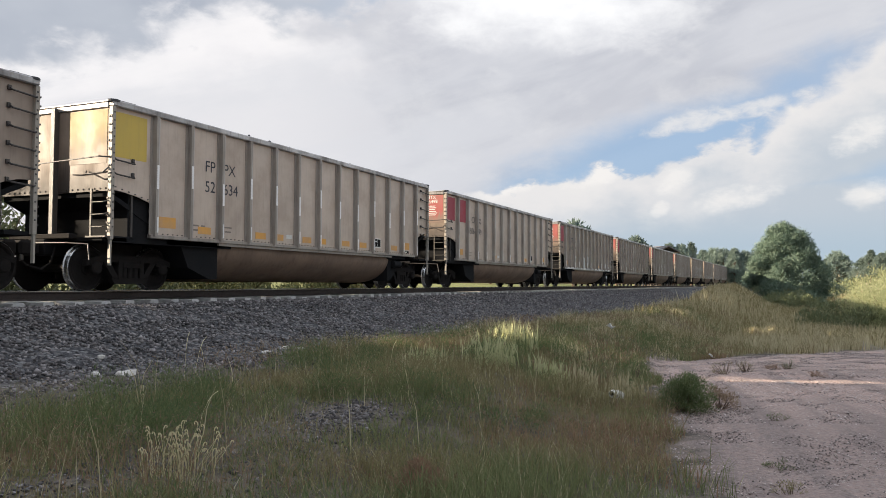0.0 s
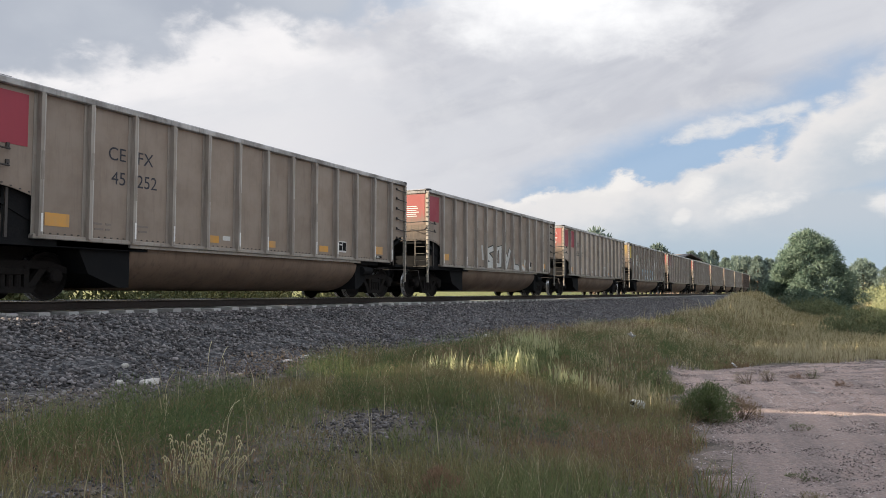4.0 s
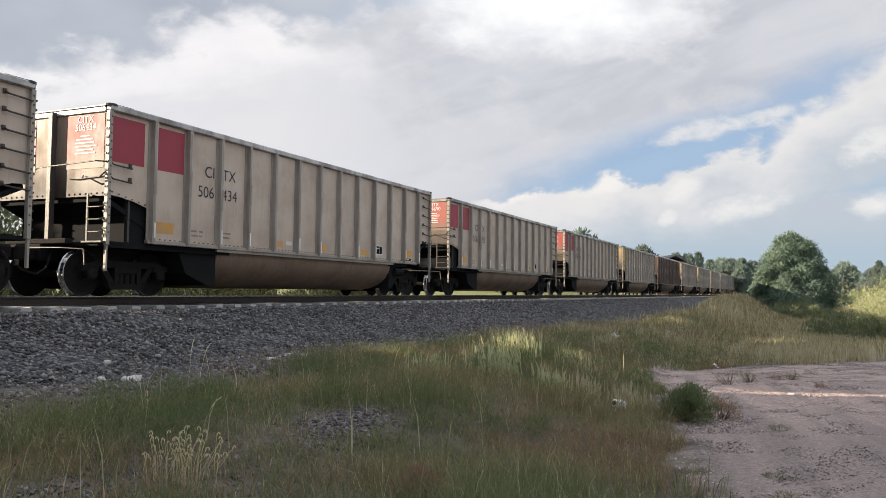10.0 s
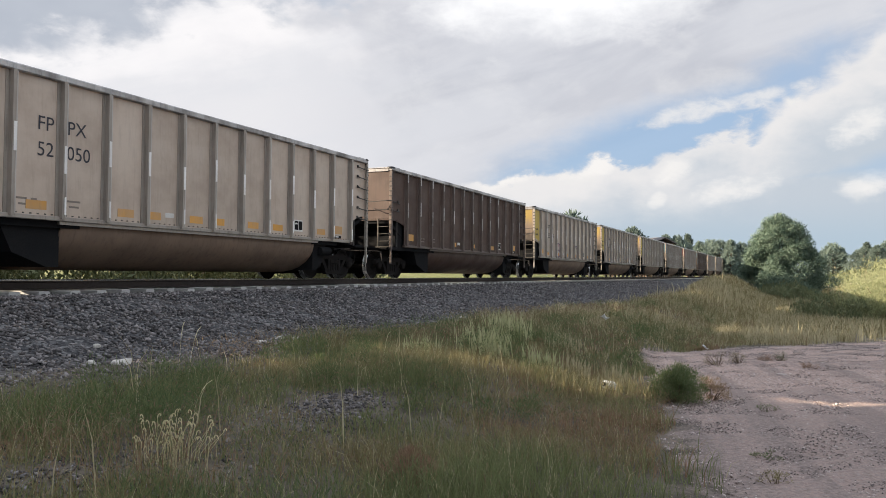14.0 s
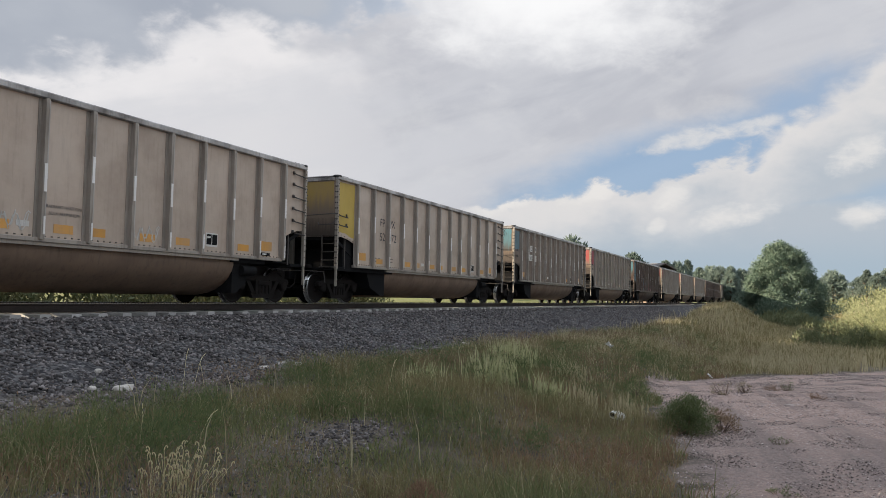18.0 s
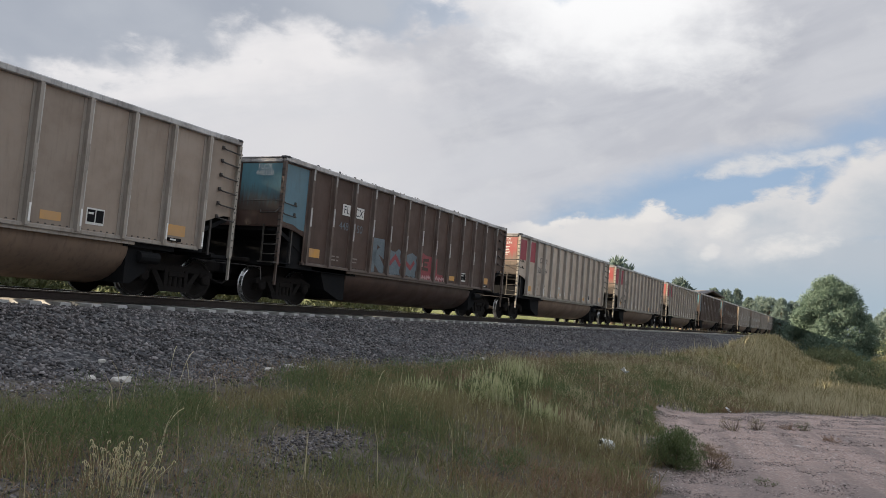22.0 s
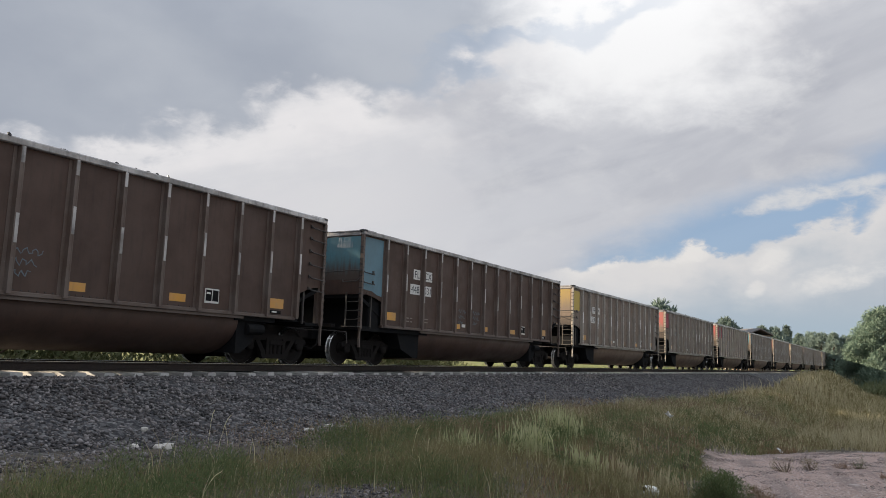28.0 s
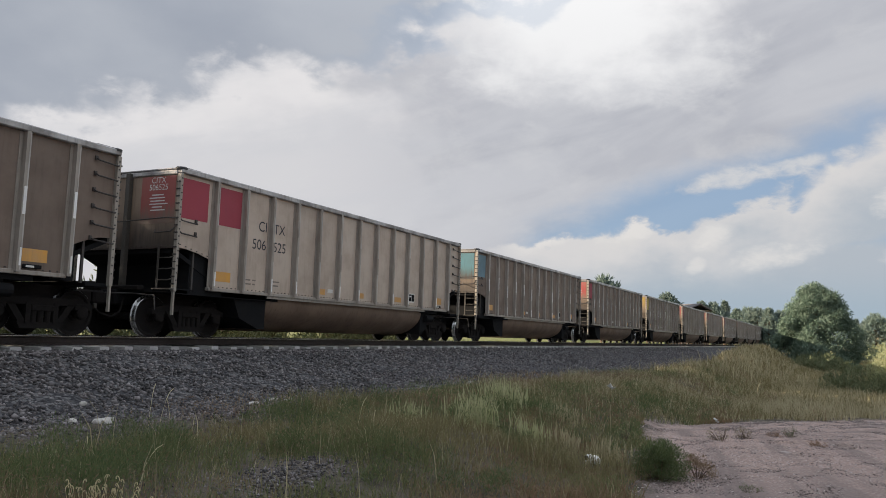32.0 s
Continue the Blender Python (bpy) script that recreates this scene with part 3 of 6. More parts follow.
def make_track():
    track = tagged(new("railway_track"), "single railway track with steel rails on pale concrete ties", "railway track", kind="structure")
    track.matrix_basis = TR @ pose(0, 0, RAIL)
    for y in (-0.75, 0.75):
        bm = shape()
        prof = [(-0.07, -0.172), (0.07, -0.172), (0.07, -0.158), (0.012, -0.145), (0.012, -0.045), (0.036, -0.035), (0.036, -0.008), (-0.036, -0.008), (-0.036, -0.035), (-0.012, -0.045), (-0.012, -0.145), (-0.07, -0.158)]
        ends = [[bm.verts.new((x, y + a, z)) for a, z in prof] for x in (-400, 420)]
        for a in range(len(prof)):
            c = (a + 1) % len(prof)
            bm.faces.new((ends[0][a], ends[0][c], ends[1][c], ends[1][a]))
        bmesh.ops.recalc_face_normals(bm, faces=bm.faces[:])
        rail = part("rail", bm, "rail", track)
        bm = shape()
        box(bm, -400, 420, y - 0.035, y + 0.035, -0.008, 0.0)
        part("rail_head", bm, "railtop", rail, "polished steel running surface")
    bm = shape()
    prism(bm, [(-0.125, -0.42), (0.125, -0.42), (0.11, -0.19), (0.085, -0.175), (-0.085, -0.175), (-0.11, -0.19)], -1.3, 1.3)
    me = bpy.data.meshes.new("tie")
    bm.to_mesh(me)
    bm.free()
    me.materials.append(M["tie"])
    for i in range(300):
        linked("tie", me, track, m=pose(-25 + 0.63 * i, RNG.normal(0, 0.025), RNG.normal(-0.012, 0.008), 0, RNG.normal(0, 0.4), RNG.normal(0, 0.5)))


def scatter_stones(name, s, d, size, mat, sink, label, category):
    """Rough little stones of eight faces each on the ground."""
    n = len(s)
    base = np.array([(1, 0, 0), (-1, 0, 0), (0, 1, 0), (0, -1, 0), (0, 0, 1), (0, 0, -1)], float)
    tri = np.array([(0, 2, 4), (2, 1, 4), (1, 3, 4), (3, 0, 4), (2, 0, 5), (1, 2, 5), (3, 1, 5), (0, 3, 5)])
    v = base[None] * RNG.uniform(0.55, 1.3, (n, 6, 1)) + RNG.normal(0, 0.22, (n, 6, 3))
    ax = RNG.normal(size=(n, 3))
    ax /= np.linalg.norm(ax, axis=1, keepdims=True)
    ang = RNG.uniform(0, 2 * np.pi, n)[:, None, None]
    K = np.zeros((n, 3, 3))
    K[:, 0, 1], K[:, 0, 2], K[:, 1, 0], K[:, 1, 2], K[:, 2, 0], K[:, 2, 1] = -ax[:, 2], ax[:, 1], ax[:, 2], -ax[:, 0], -ax[:, 1], ax[:, 0]
    R = np.eye(3) + np.sin(ang) * K + (1 - np.cos(ang)) * (K @ K)
    v = np.einsum("nij,nkj->nki", R, v) * size[:, None, None] * np.array([1, 1, 0.75])
    v += np.stack([s, -d, ground_z(s, d) + size * sink], -1)[:, None]
    f = (tri[None] + 6 * np.arange(n)[:, None, None]).reshape(-1, 3)
    return tagged(soup(name, v.reshape(-1, 3), f, mat, m=TR), label, category, kind="stuff")


def make_ballast():
    n = 80000
    s = -16 + 80 * RNG.random(n) ** 1.9
    d = 1.42 + (ballast_edge(s) - 1.2) * RNG.random(n) + 0.25 * np.sin(s * 0.8) * smooth(RNG.random(n), 0, 1)
    d = np.maximum(d, 1.42)
    scatter_stones("ballast_stones", s, d, RNG.uniform(0.016, 0.037, n) * RNG.choice([1.0, 1.0, 1.0, 1.5], n), "stone", 0.25, "loose grey crushed-stone ballast along the track", "ballast")
    n = 9000
    s = -16 + 70 * RNG.random(n) ** 1.7
    scatter_stones("crib_stones", s, RNG.uniform(0.85, 1.4, n), RNG.uniform(0.014, 0.028, n), "stone", 0.6, "grey ballast packed between the ties", "ballast")
    n = 6500
    s, d = -12 + 40 * RNG.random(n) ** 1.6, 5.0 + np.abs(RNG.normal(0, 1.9, n))
    scatter_stones("strayed_stones", s, d, RNG.uniform(0.015, 0.05, n), "stone", 0.2, "strayed grey ballast stones in the grass", "stones")
    n = 15000
    s, d = -13 + 34 * RNG.random(n) ** 1.3, 4.7 + np.abs(RNG.normal(0, 0.9, n)) + 0.4 * RNG.random(n)
    scatter_stones("toe_gravel", s, d, RNG.uniform(0.008, 0.026, n), "toe", 0.1, "small reddish gravel at the foot of the ballast bank", "gravel")
    n = 2600
    s, d = RNG.normal(0, 0.7, n), RNG.normal(0, 0.33, n)
    s, d = s + np.where(np.arange(n) < 1700, -4.6, -7.8), d + np.where(np.arange(n) < 1700, 9.6, 9.5)
    scatter_stones("bare_patch_stones", s, d, RNG.uniform(0.008, 0.024, n), "stone", 0.2, "grey stones on a bare patch in the grass", "stones")
    n = 42000
    s = -11 + 26 * RNG.random(n) ** 1.5
    d = lot_edge(s) + np.abs(RNG.normal(0.2, 2.4, n))
    keep = RNG.random(n) < 0.25 + 0.75 * smooth(patchy(s, d, 0.9, 61), 0.3, 0.7)
    s, d = s[keep], d[keep]
    scatter_stones("lot_grit", s, d, RNG.uniform(0.003, 0.009, len(s)) * (1 + (s + 11) / 22), "grit", -0.1, "dark grey grit strewn over the lot", "gravel")
    n = 34000
    s = -11 + 34 * RNG.random(n) ** 1.6
    d = lot_edge(s) + np.abs(RNG.normal(0, 3.5, n)) - 0.2
    scatter_stones("lot_pebbles", s, d, RNG.uniform(0.003, 0.011, n) * RNG.choice([1.0, 1.0, 1.0, 1.7], n) * (1 + (s + 11) / 30), "pebble", -0.15, "small pinkish gravel stones on the lot", "gravel")


def place(s, d, up=0.0, rz=0.0):
    return TR @ pose(s, -d, float(ground_z(s, d)) + up, 0, 0, rz)


def make_rocks():
    for s, d, lx, ly, lz, rz in ((-3.33, 5.47, 0.19, 0.13, 0.12, 20), (-3.6, 5.2, 0.1, 0.07, 0.1, 70), (0.95, 5.3, 0.17, 0.08, 0.1, 5), (0.8, 5.05, 0.13, 0.06, 0.08, -10), (-2.95, 4.6, 0.05, 0.04, 0.08, 0), (0.1, 5.2, 0.22, 0.07, 0.08, 12), (9.2, 5.3, 0.3, 0.1, 0.12, 0)):
        bm = shape()
        bmesh.ops.create_icosphere(bm, subdivisions=2, radius=1)
        for v in bm.verts:
            k = 0.85 + 0.6 * noise.noise(v.co * 0.8 + Vector((s, d, lx * 9)))
            v.co = Vector((v.co.x * lx * k, v.co.y * ly * k, 0.5 * math.tanh(v.co.z * k * 1.6) * lz))
        ob = part("pale_rock", bm, "slab")
        ob.matrix_basis = place(s, d, 0.03, rz)
        tagged(ob, "flat pale rock lying at the foot of the ballast", "rock", "pale rocks")
    # a crushed white jug in the grass and two scraps of litter
    jug = tagged(new("crushed_jug"), "crushed white plastic jug lying in the grass", "jug")
    bm = shape()
    lathe(bm, [(0.03, -0.13), (0.07, -0.12), (0.078, -0.06), (0.066, 0.0), (0.078, 0.06), (0.06, 0.1), (0.026, 0.12)], 12)
    for v in bm.verts:
        v.co.x *= 1 + 0.3 * noise.noise(v.co * 17)
        v.co.y *= 0.78 + 0.35 * noise.noise(v.co * 13 + Vector((3, 0, 0)))
    part("jug_body", bm, "foil", jug)
    bm = shape()
    lathe(bm, [(0.027, 0.118), (0.03, 0.122), (0.03, 0.145), (0.02, 0.15)], 12)
    part("cap", bm, "black", jug, "dark screw cap")
    jug.matrix_basis = place(-0.55, 11.42, 0.16) @ pose(0, 0, 0, 78, 12, 250)
    bm = shape()
    box(bm, -0.16, 0.16, -0.06, 0.06, -0.03, 0.02, 0.015)
    for v in bm.verts:
        v.co.z += 0.03 * noise.noise(v.co * 9)
        v.co.x *= 1 + 0.2 * noise.noise(v.co * 6)
    slab = part("flat_stone", bm, "pebble")
    slab.matrix_basis = place(3.88, 13.57, 0.0, -20)
    tagged(slab, "flat greyish stone lying on the gravel lot", "stone")
    for i, (s, d, up) in enumerate(((9.05, 11.8, 0.06), (7.2, 9.72, 0.3))):
        bm = shape()
        bmesh.ops.create_grid(bm, x_segments=5, y_segments=4, size=0.12)
        for v in bm.verts:
            v.co.z = 0.07 * noise.noise(v.co * 14 + Vector((i, 0, 0)))
            v.co.y *= 0.6
        bmesh.ops.solidify(bm, geom=bm.faces[:], thickness=0.004)
        ob = part("litter", bm, "foil")
        ob.matrix_basis = place(s, d, up, 30 * i) @ pose(0, 0, 0, 40, 10, 0)
        tagged(ob, "crumpled white scrap of litter at the edge of the lot", "litter", "scraps of litter")


# ---------------------------------------------------------------- coal cars
LENGTH, BODY = 16.18, 14.5
POSTS = [1.14 + 1.03 * i for i in range(13)]
WHEEL = 0.457
MESHES = {}


def piece(name, key, mat, build, parent, label="", m=None):
    """A part whose mesh is made once for each key and material."""
    if (key, mat) not in MESHES:
        bm = shape()
        build(bm)
        me = bpy.data.meshes.new(name)
        bm.to_mesh(me)
        bm.free()
        me.materials.append(M[mat])
        if key == "post":
            me.materials.append(M["edge" if mat == "silver_post" else "brown_post"])
        MESHES[key, mat] = me
    return linked(name, MESHES[key, mat], parent, label, m)


def post_shape(bm):
    box(bm, -0.11, 0.085, -1.562, -1.55, 1.14, 3.6)
    pts = [(-0.045, -1.562), (-0.03, -1.655), (0.05, -1.655), (0.062, -1.562)]
    lo, hi = ([bm.verts.new((x, y, z)) for x, y in pts] for z in (1.12, 3.61))
    for i in range(4):
        j = (i + 1) % 4
        bm.faces.new((lo[i], lo[j], hi[j], hi[i]))
    bm.faces.new(lo), bm.faces.new(hi)
    bmesh.ops.recalc_face_normals(bm, faces=bm.faces[:])
    known = set(bm.faces)
    # narrow strip down the post; on silver posts its colour paints a highlight
    box(bm, 0.03, 0.053, -1.66, -1.654, 1.15, 3.58)
    for f in bm.faces:
        if f not in known:
            f.material_index = 1
    for z in np.arange(1.3, 3.55, 0.3):
        box(bm, -0.088, -0.068, -1.572, -1.562, z, z + 0.02)


def wheelset_mesh():
    key = "wheelset"
    if key not in MESHES:
        bm = shape()
        for y, k in ((-0.75, 1), (0.75, -1)):
            m = Matrix.Translation((0, y, 0)) @ Matrix.Rotation(radians(90 * k), 4, "X")
            lathe(bm, [(0.1, 0.1), (0.13, 0.095), (0.14, 0.06), (0.36, 0.03), (0.395, 0.066), (0.445, 0.066), (WHEEL, 0.05), (WHEEL + 0.004, -0.03), (WHEEL + 0.026, -0.045), (WHEEL + 0.02, -0.066), (0.39, -0.066), (0.15, -0.04), (0.11, -0.06)], 24, m)
        rod(bm, (0, -1.05, 0), (0, 1.05, 0), 0.08, 12)
        bm.normal_update()
        for f in bm.faces:
            c = f.calc_center_median()
            r = math.hypot(c.x, c.z)
            f.material_index = 1 if r > 0.43 else 0
        me = bpy.data.meshes.new("wheelset")
        bm.to_mesh(me)
        bm.free()
        me.materials.append(M["truck"])
        me.materials.append(M["tread"])
        MESHES[key] = me
    return MESHES[key]


def side_frame(bm):
    y0, y1 = -1.07, -0.95
    prism(bm, [(-1.12, 0.62), (-0.75, 0.72), (0.75, 0.72), (1.12, 0.62), (1.12, 0.5), (0.72, 0.58), (-0.72, 0.58), (-1.12, 0.5)], y0, y1)
    for k in (-1, 1):
        prism(bm, [(k * 0.72, 0.6), (k * 0.56, 0.6), (k * 0.3, 0.24), (k * 0.45, 0.24)], y0, y1)
        box(bm, min(k * 0.24, k * 0.34), max(k * 0.24, k * 0.34), y0 - 0.02, y1, 0.24, 0.62)
        box(bm, k * 0.89 - 0.17, k * 0.89 + 0.17, y0 - 0.01, y1, 0.5, 0.64, 0.02)
        lathe(bm, [(0.13, 0.0), (0.13, 0.08), (0.1, 0.11), (0.04, 0.12)], 14, Matrix.Translation((k * 0.89, y1 - 0.06, 0.457)) @ Matrix.Rotation(radians(90), 4, "X"))
    prism(bm, [(-0.5, 0.26), (0.5, 0.26), (0.42, 0.14), (-0.42, 0.14)], y0, y1)
    for x in (-0.15, 0.0, 0.15):
        rod(bm, (x, -1.03, 0.24), (x, -1.03, 0.46), 0.062, 10)
    box(bm, -0.24, 0.24, y0 - 0.04, y1, 0.46, 0.58, 0.02)


def hull(bm):
    half = [(-1.46, 1.06), (-1.47, 0.94), (-1.43, 0.78), (-1.34, 0.62), (-1.19, 0.47), (-0.99, 0.34), (-0.75, 0.25), (-0.4, 0.19)]
    ring = half + [(-y, z) for y, z in half[::-1]]
    cols = [[bm.verts.new((x, y, z)) for y, z in ring] for x in (3.3, 3.34, 11.71, 11.75)]
    for v in cols[0] + cols[3]:
        v.co.y *= 0.985
        v.co.z = 0.7 + (v.co.z - 0.7) * 0.97
    for a, b in zip(cols, cols[1:]):
        for i in range(len(ring) - 1):
            f = bm.faces.new((a[i], a[i + 1], b[i + 1], b[i]))
            f.smooth = True
    bm.faces.new(cols[0])
    bm.faces.new(cols[3][::-1])
    bmesh.ops.recalc_face_normals(bm, faces=bm.faces[:])


def coal_heap(bm):
    nx, ny = 30, 7
    g = [[bm.verts.new((0.12 + 14.26 * i / nx, -1.44 + 2.88 * j / ny, 3.35 + 0.25 * math.sin(math.pi * j / ny) * (0.6 + 0.5 * noise.noise(Vector((i * 0.4, j * 0.6, 2)))) + 0.06 * noise.noise(Vector((i * 1.7, j * 1.9, 0))))) for j in range(ny + 1)] for i in range(nx + 1)]
    for i in range(nx):
        for j in range(ny):
            bm.faces.new((g[i][j], g[i + 1][j], g[i + 1][j + 1], g[i][j + 1]))


def make_car(sheet, post, tub, patch, patches, label, tall=False):
    """A rotary-dump coal car; x = 0 at its near end, z = 0 on the rail."""
    car = tagged(new("coal_car"), label, "coal car", "cars of the coal train")
    edges = [0.03] + POSTS + [BODY - 0.03]
    for i in range(14):
        a, b = edges[i], edges[i + 1]
        if i == 0:
            piece("side_panel", "panel_near_end", sheet, lambda bm: prism(bm, [(0.03, 3.62), (0.03, 1.98), (0.3, 1.96), (0.7, 1.9), (1.0, 1.82), (1.14, 1.78), (1.14, 3.62)], -1.55, -1.53), car)
        elif i == 13:
            piece("side_panel", "panel_far_end", sheet, lambda bm: prism(bm, [(13.5, 3.62), (13.5, 1.5), (13.65, 1.74), (13.95, 1.86), (14.2, 1.93), (14.47, 1.95), (14.47, 3.62)], -1.55, -1.53), car)
        else:
            piece("side_panel", "panel", sheet, lambda bm: box(bm, 0, 1.03, -1.55, -1.53, 1.14, 3.62), car, m=pose(a, 0, 0))
    piece("side_sheet", "sheet_beyond", sheet, lambda bm: prism(bm, [(0.03, 3.62), (0.03, 1.98), (1.0, 1.74), (1.14, 1.14), (13.5, 1.14), (13.6, 1.74), (14.47, 1.95), (14.47, 3.62)], 1.53, 1.55), car)
    for x in POSTS:
        piece("post", "post", post, post_shape, car, m=pose(x, 0, 0))
        piece("post", "post", post, post_shape, car, m=pose(x, 0, 0, 0, 0, 180))
    for i, x in enumerate(POSTS):
        piece("wear_plate", "wear", "silver_post" if (sheet, patches) == ("silver", 2) or sheet == "dim" else "chord" if sheet == "brown" else "rim", lambda bm: box(bm, -0.01, 0.05, -1.664, -1.655, 2.1, 2.6, 0.003), car, m=pose(x, 0, 0.16 * math.sin(i * 2.3)))
        if post != "silver_post":
            piece("wear_plate", "wear_top", "chord", lambda bm: box(bm, -0.02, 0.045, -1.664, -1.655, 3.32, 3.6, 0.003), car, m=pose(x, 0, 0))
        elif i % 3 != 1:
            piece("wear_plate", "wear_low", "rim", lambda bm: box(bm, 0.01, 0.05, -1.664, -1.655, 1.2, 1.52, 0.003), car, m=pose(x, 0, 0.06 * math.sin(i * 3.1)))
    for k in (-1, 1):
        piece("top_chord", "chord%d" % k, "chord", lambda bm: box(bm, -0.02, BODY + 0.02, min(k * 1.64, k * 1.5), max(k * 1.64, k * 1.5), 3.6, 3.73, 0.02), car)
        piece("side_sill", "sill%d" % k, post, lambda bm: (box(bm, 1.05, 13.5, min(k * 1.6, k * 1.48), max(k * 1.6, k * 1.48), 1.08, 1.16, 0.01), box(bm, 3.2, 11.8, min(k * 1.56, k * 1.5), max(k * 1.56, k * 1.5), 1.02, 1.08)), car)
    for x, k in ((0.0, 1), (BODY, -1)):
        m = pose(x, 0, 0, 0, 0, 0 if k > 0 else 180)
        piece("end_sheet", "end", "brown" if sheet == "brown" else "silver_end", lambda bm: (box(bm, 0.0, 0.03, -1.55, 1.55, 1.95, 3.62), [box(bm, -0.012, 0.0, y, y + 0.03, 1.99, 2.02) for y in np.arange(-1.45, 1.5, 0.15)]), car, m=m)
        piece("end_chord", "end_chord", "chord", lambda bm: box(bm, -0.03, 0.1, -1.5, 1.5, 3.58, 3.69, 0.015), car, "scuffed grey end chord", m)
        piece("end_rim", "end_rim", "chord", lambda bm: box(bm, -0.04, 0.1, -1.5, 1.5, 3.692, 3.725, 0.008), car, "worn pale rim on top of the end", m)
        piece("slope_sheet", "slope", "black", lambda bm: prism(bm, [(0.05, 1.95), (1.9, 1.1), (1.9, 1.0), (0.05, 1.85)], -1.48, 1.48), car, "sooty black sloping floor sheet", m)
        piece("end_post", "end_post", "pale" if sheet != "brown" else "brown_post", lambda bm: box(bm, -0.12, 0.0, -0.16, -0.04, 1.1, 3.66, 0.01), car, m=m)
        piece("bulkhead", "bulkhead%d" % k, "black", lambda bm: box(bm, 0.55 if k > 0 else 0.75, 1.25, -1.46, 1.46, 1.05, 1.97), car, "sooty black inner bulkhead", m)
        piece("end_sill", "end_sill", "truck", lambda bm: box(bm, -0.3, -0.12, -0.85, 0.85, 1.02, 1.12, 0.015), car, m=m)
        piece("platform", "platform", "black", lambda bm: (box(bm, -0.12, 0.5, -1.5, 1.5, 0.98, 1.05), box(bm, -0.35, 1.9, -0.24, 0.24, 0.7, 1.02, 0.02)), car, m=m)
        for y in (-1.58, 1.58):
            piece("corner_post", "corner", "corner" if sheet != "brown" else "brown_post", lambda bm: (box(bm, -0.035, 0.05, -0.045, 0.045, 1.0, 3.6, 0.006), box(bm, -0.02, 0.02, -0.03, 0.03, 0.5, 1.0)), car, m=m @ pose(0, y, 0))
            bolts = piece("bolt_row", "bolts", "bar", lambda bm: [box(bm, -0.055, -0.034, min(0.052 * q, 0.01 * q), max(0.052 * q, 0.01 * q), z, z + 0.032) for z in np.arange(1.15, 3.55, 0.16) for q in (-1, 1)] + [box(bm, 0.0, 0.03, min(0.052 * q, 0.044 * q), max(0.052 * q, 0.044 * q), z + 0.08, z + 0.11) for z in np.arange(1.15, 3.45, 0.16) for q in (-1, 1)], car, "row of dark bolts on the corner post", m=m @ pose(0, y, 0))
            tagged(bolts, kind="stuff")
            piece("corner_cap", "cap", "cap", lambda bm: (lathe(bm, [(0.13, 3.69), (0.13, 3.728), (0.11, 3.742), (0.06, 3.75)], 14), box(bm, 0.05, 0.5, -0.08, 0.08, 3.725, 3.74)), car, "low rounded dark corner cap", m=m @ pose(0.06, 0.97 * y, 0))
        for z in (1.28, 1.52, 1.76):
            piece("rung", "rung", "pale", lambda bm: bent(bm, [(-0.03, -1.56, 0), (-0.1, -1.5, -0.03), (-0.1, -1.16, -0.03), (-0.03, -1.12, 0)], 0.013), car, m=m @ pose(0, 0, z))
        piece("ladder_stile", "stile", "pale", lambda bm: box(bm, -0.06, -0.03, -1.14, -1.1, 1.05, 2.0), car, m=m)
        piece("step", "step", "pale", lambda bm: (box(bm, -0.16, 0.02, -1.62, -1.1, 1.04, 1.07)), car, m=m)
        piece("hand_rail", "hand_rail", "bar", lambda bm: bent(bm, [(-0.02, -1.6, 2.6), (-0.28, -1.55, 2.58), (-0.3, 0.0, 2.52), (-0.25, 0.1, 2.5)], 0.014), car, m=m)
        piece("hand_rail", "hand_rail_b", "bar", lambda bm: bent(bm, [(-0.02, -1.55, 2.42), (-0.12, -1.5, 2.3), (-0.14, -1.05, 2.28), (-0.02, -0.95, 2.36)], 0.014), car, m=m)
        piece("coupler", "coupler", "truck", lambda bm: (box(bm, -0.55, 0.0, -0.09, 0.09, 0.72, 0.92, 0.02), box(bm, -0.83, -0.52, -0.17, 0.14, 0.68, 0.98, 0.05)), car, m=m)
        piece("air_hose", "hose", "truck", lambda bm: bent(bm, [(-0.2, -0.35, 0.85), (-0.32, -0.38, 0.55), (-0.5, -0.34, 0.42), (-0.72, -0.22, 0.5), (-0.83, -0.16, 0.62)], 0.022), car, m=m)
        piece("hose_coupling", "gladhand", "pale", lambda bm: box(bm, -0.84, -0.76, -0.2, -0.13, 0.58, 0.7, 0.015), car, m=m)
        piece("uncoupling_lever", "lever", "bar", lambda bm: bent(bm, [(-0.4, 0.2, 0.95), (-0.42, -0.9, 0.93), (-0.35, -1.4, 0.9), (-0.36, -1.45, 0.6)], 0.014), car, m=m)
    for z in (2.56, 2.28):
        piece("grab_iron", "grab", "bar", lambda bm: (bent(bm, [(0.02, -1.6, 0.06), (0.08, -1.63, 0.0), (0.55, -1.63, -0.03), (0.57, -1.56, 0.04)], 0.016), box(bm, 0.53, 0.59, -1.585, -1.55, 0.0, 0.08)), car, m=pose(0, 0, z))
    for z in (3.42, 3.12, 2.8, 2.48, 2.16, 1.86):
        piece("grab_iron", "grab_b", "bar", lambda bm: (bent(bm, [(13.98, -1.56, 0.05), (14.0, -1.63, 0.0), (14.46, -1.63, -0.03), (14.52, -1.58, 0.02)], 0.017), box(bm, 13.95, 14.01, -1.585, -1.55, 0.0, 0.08)), car, m=pose(0, 0, z))
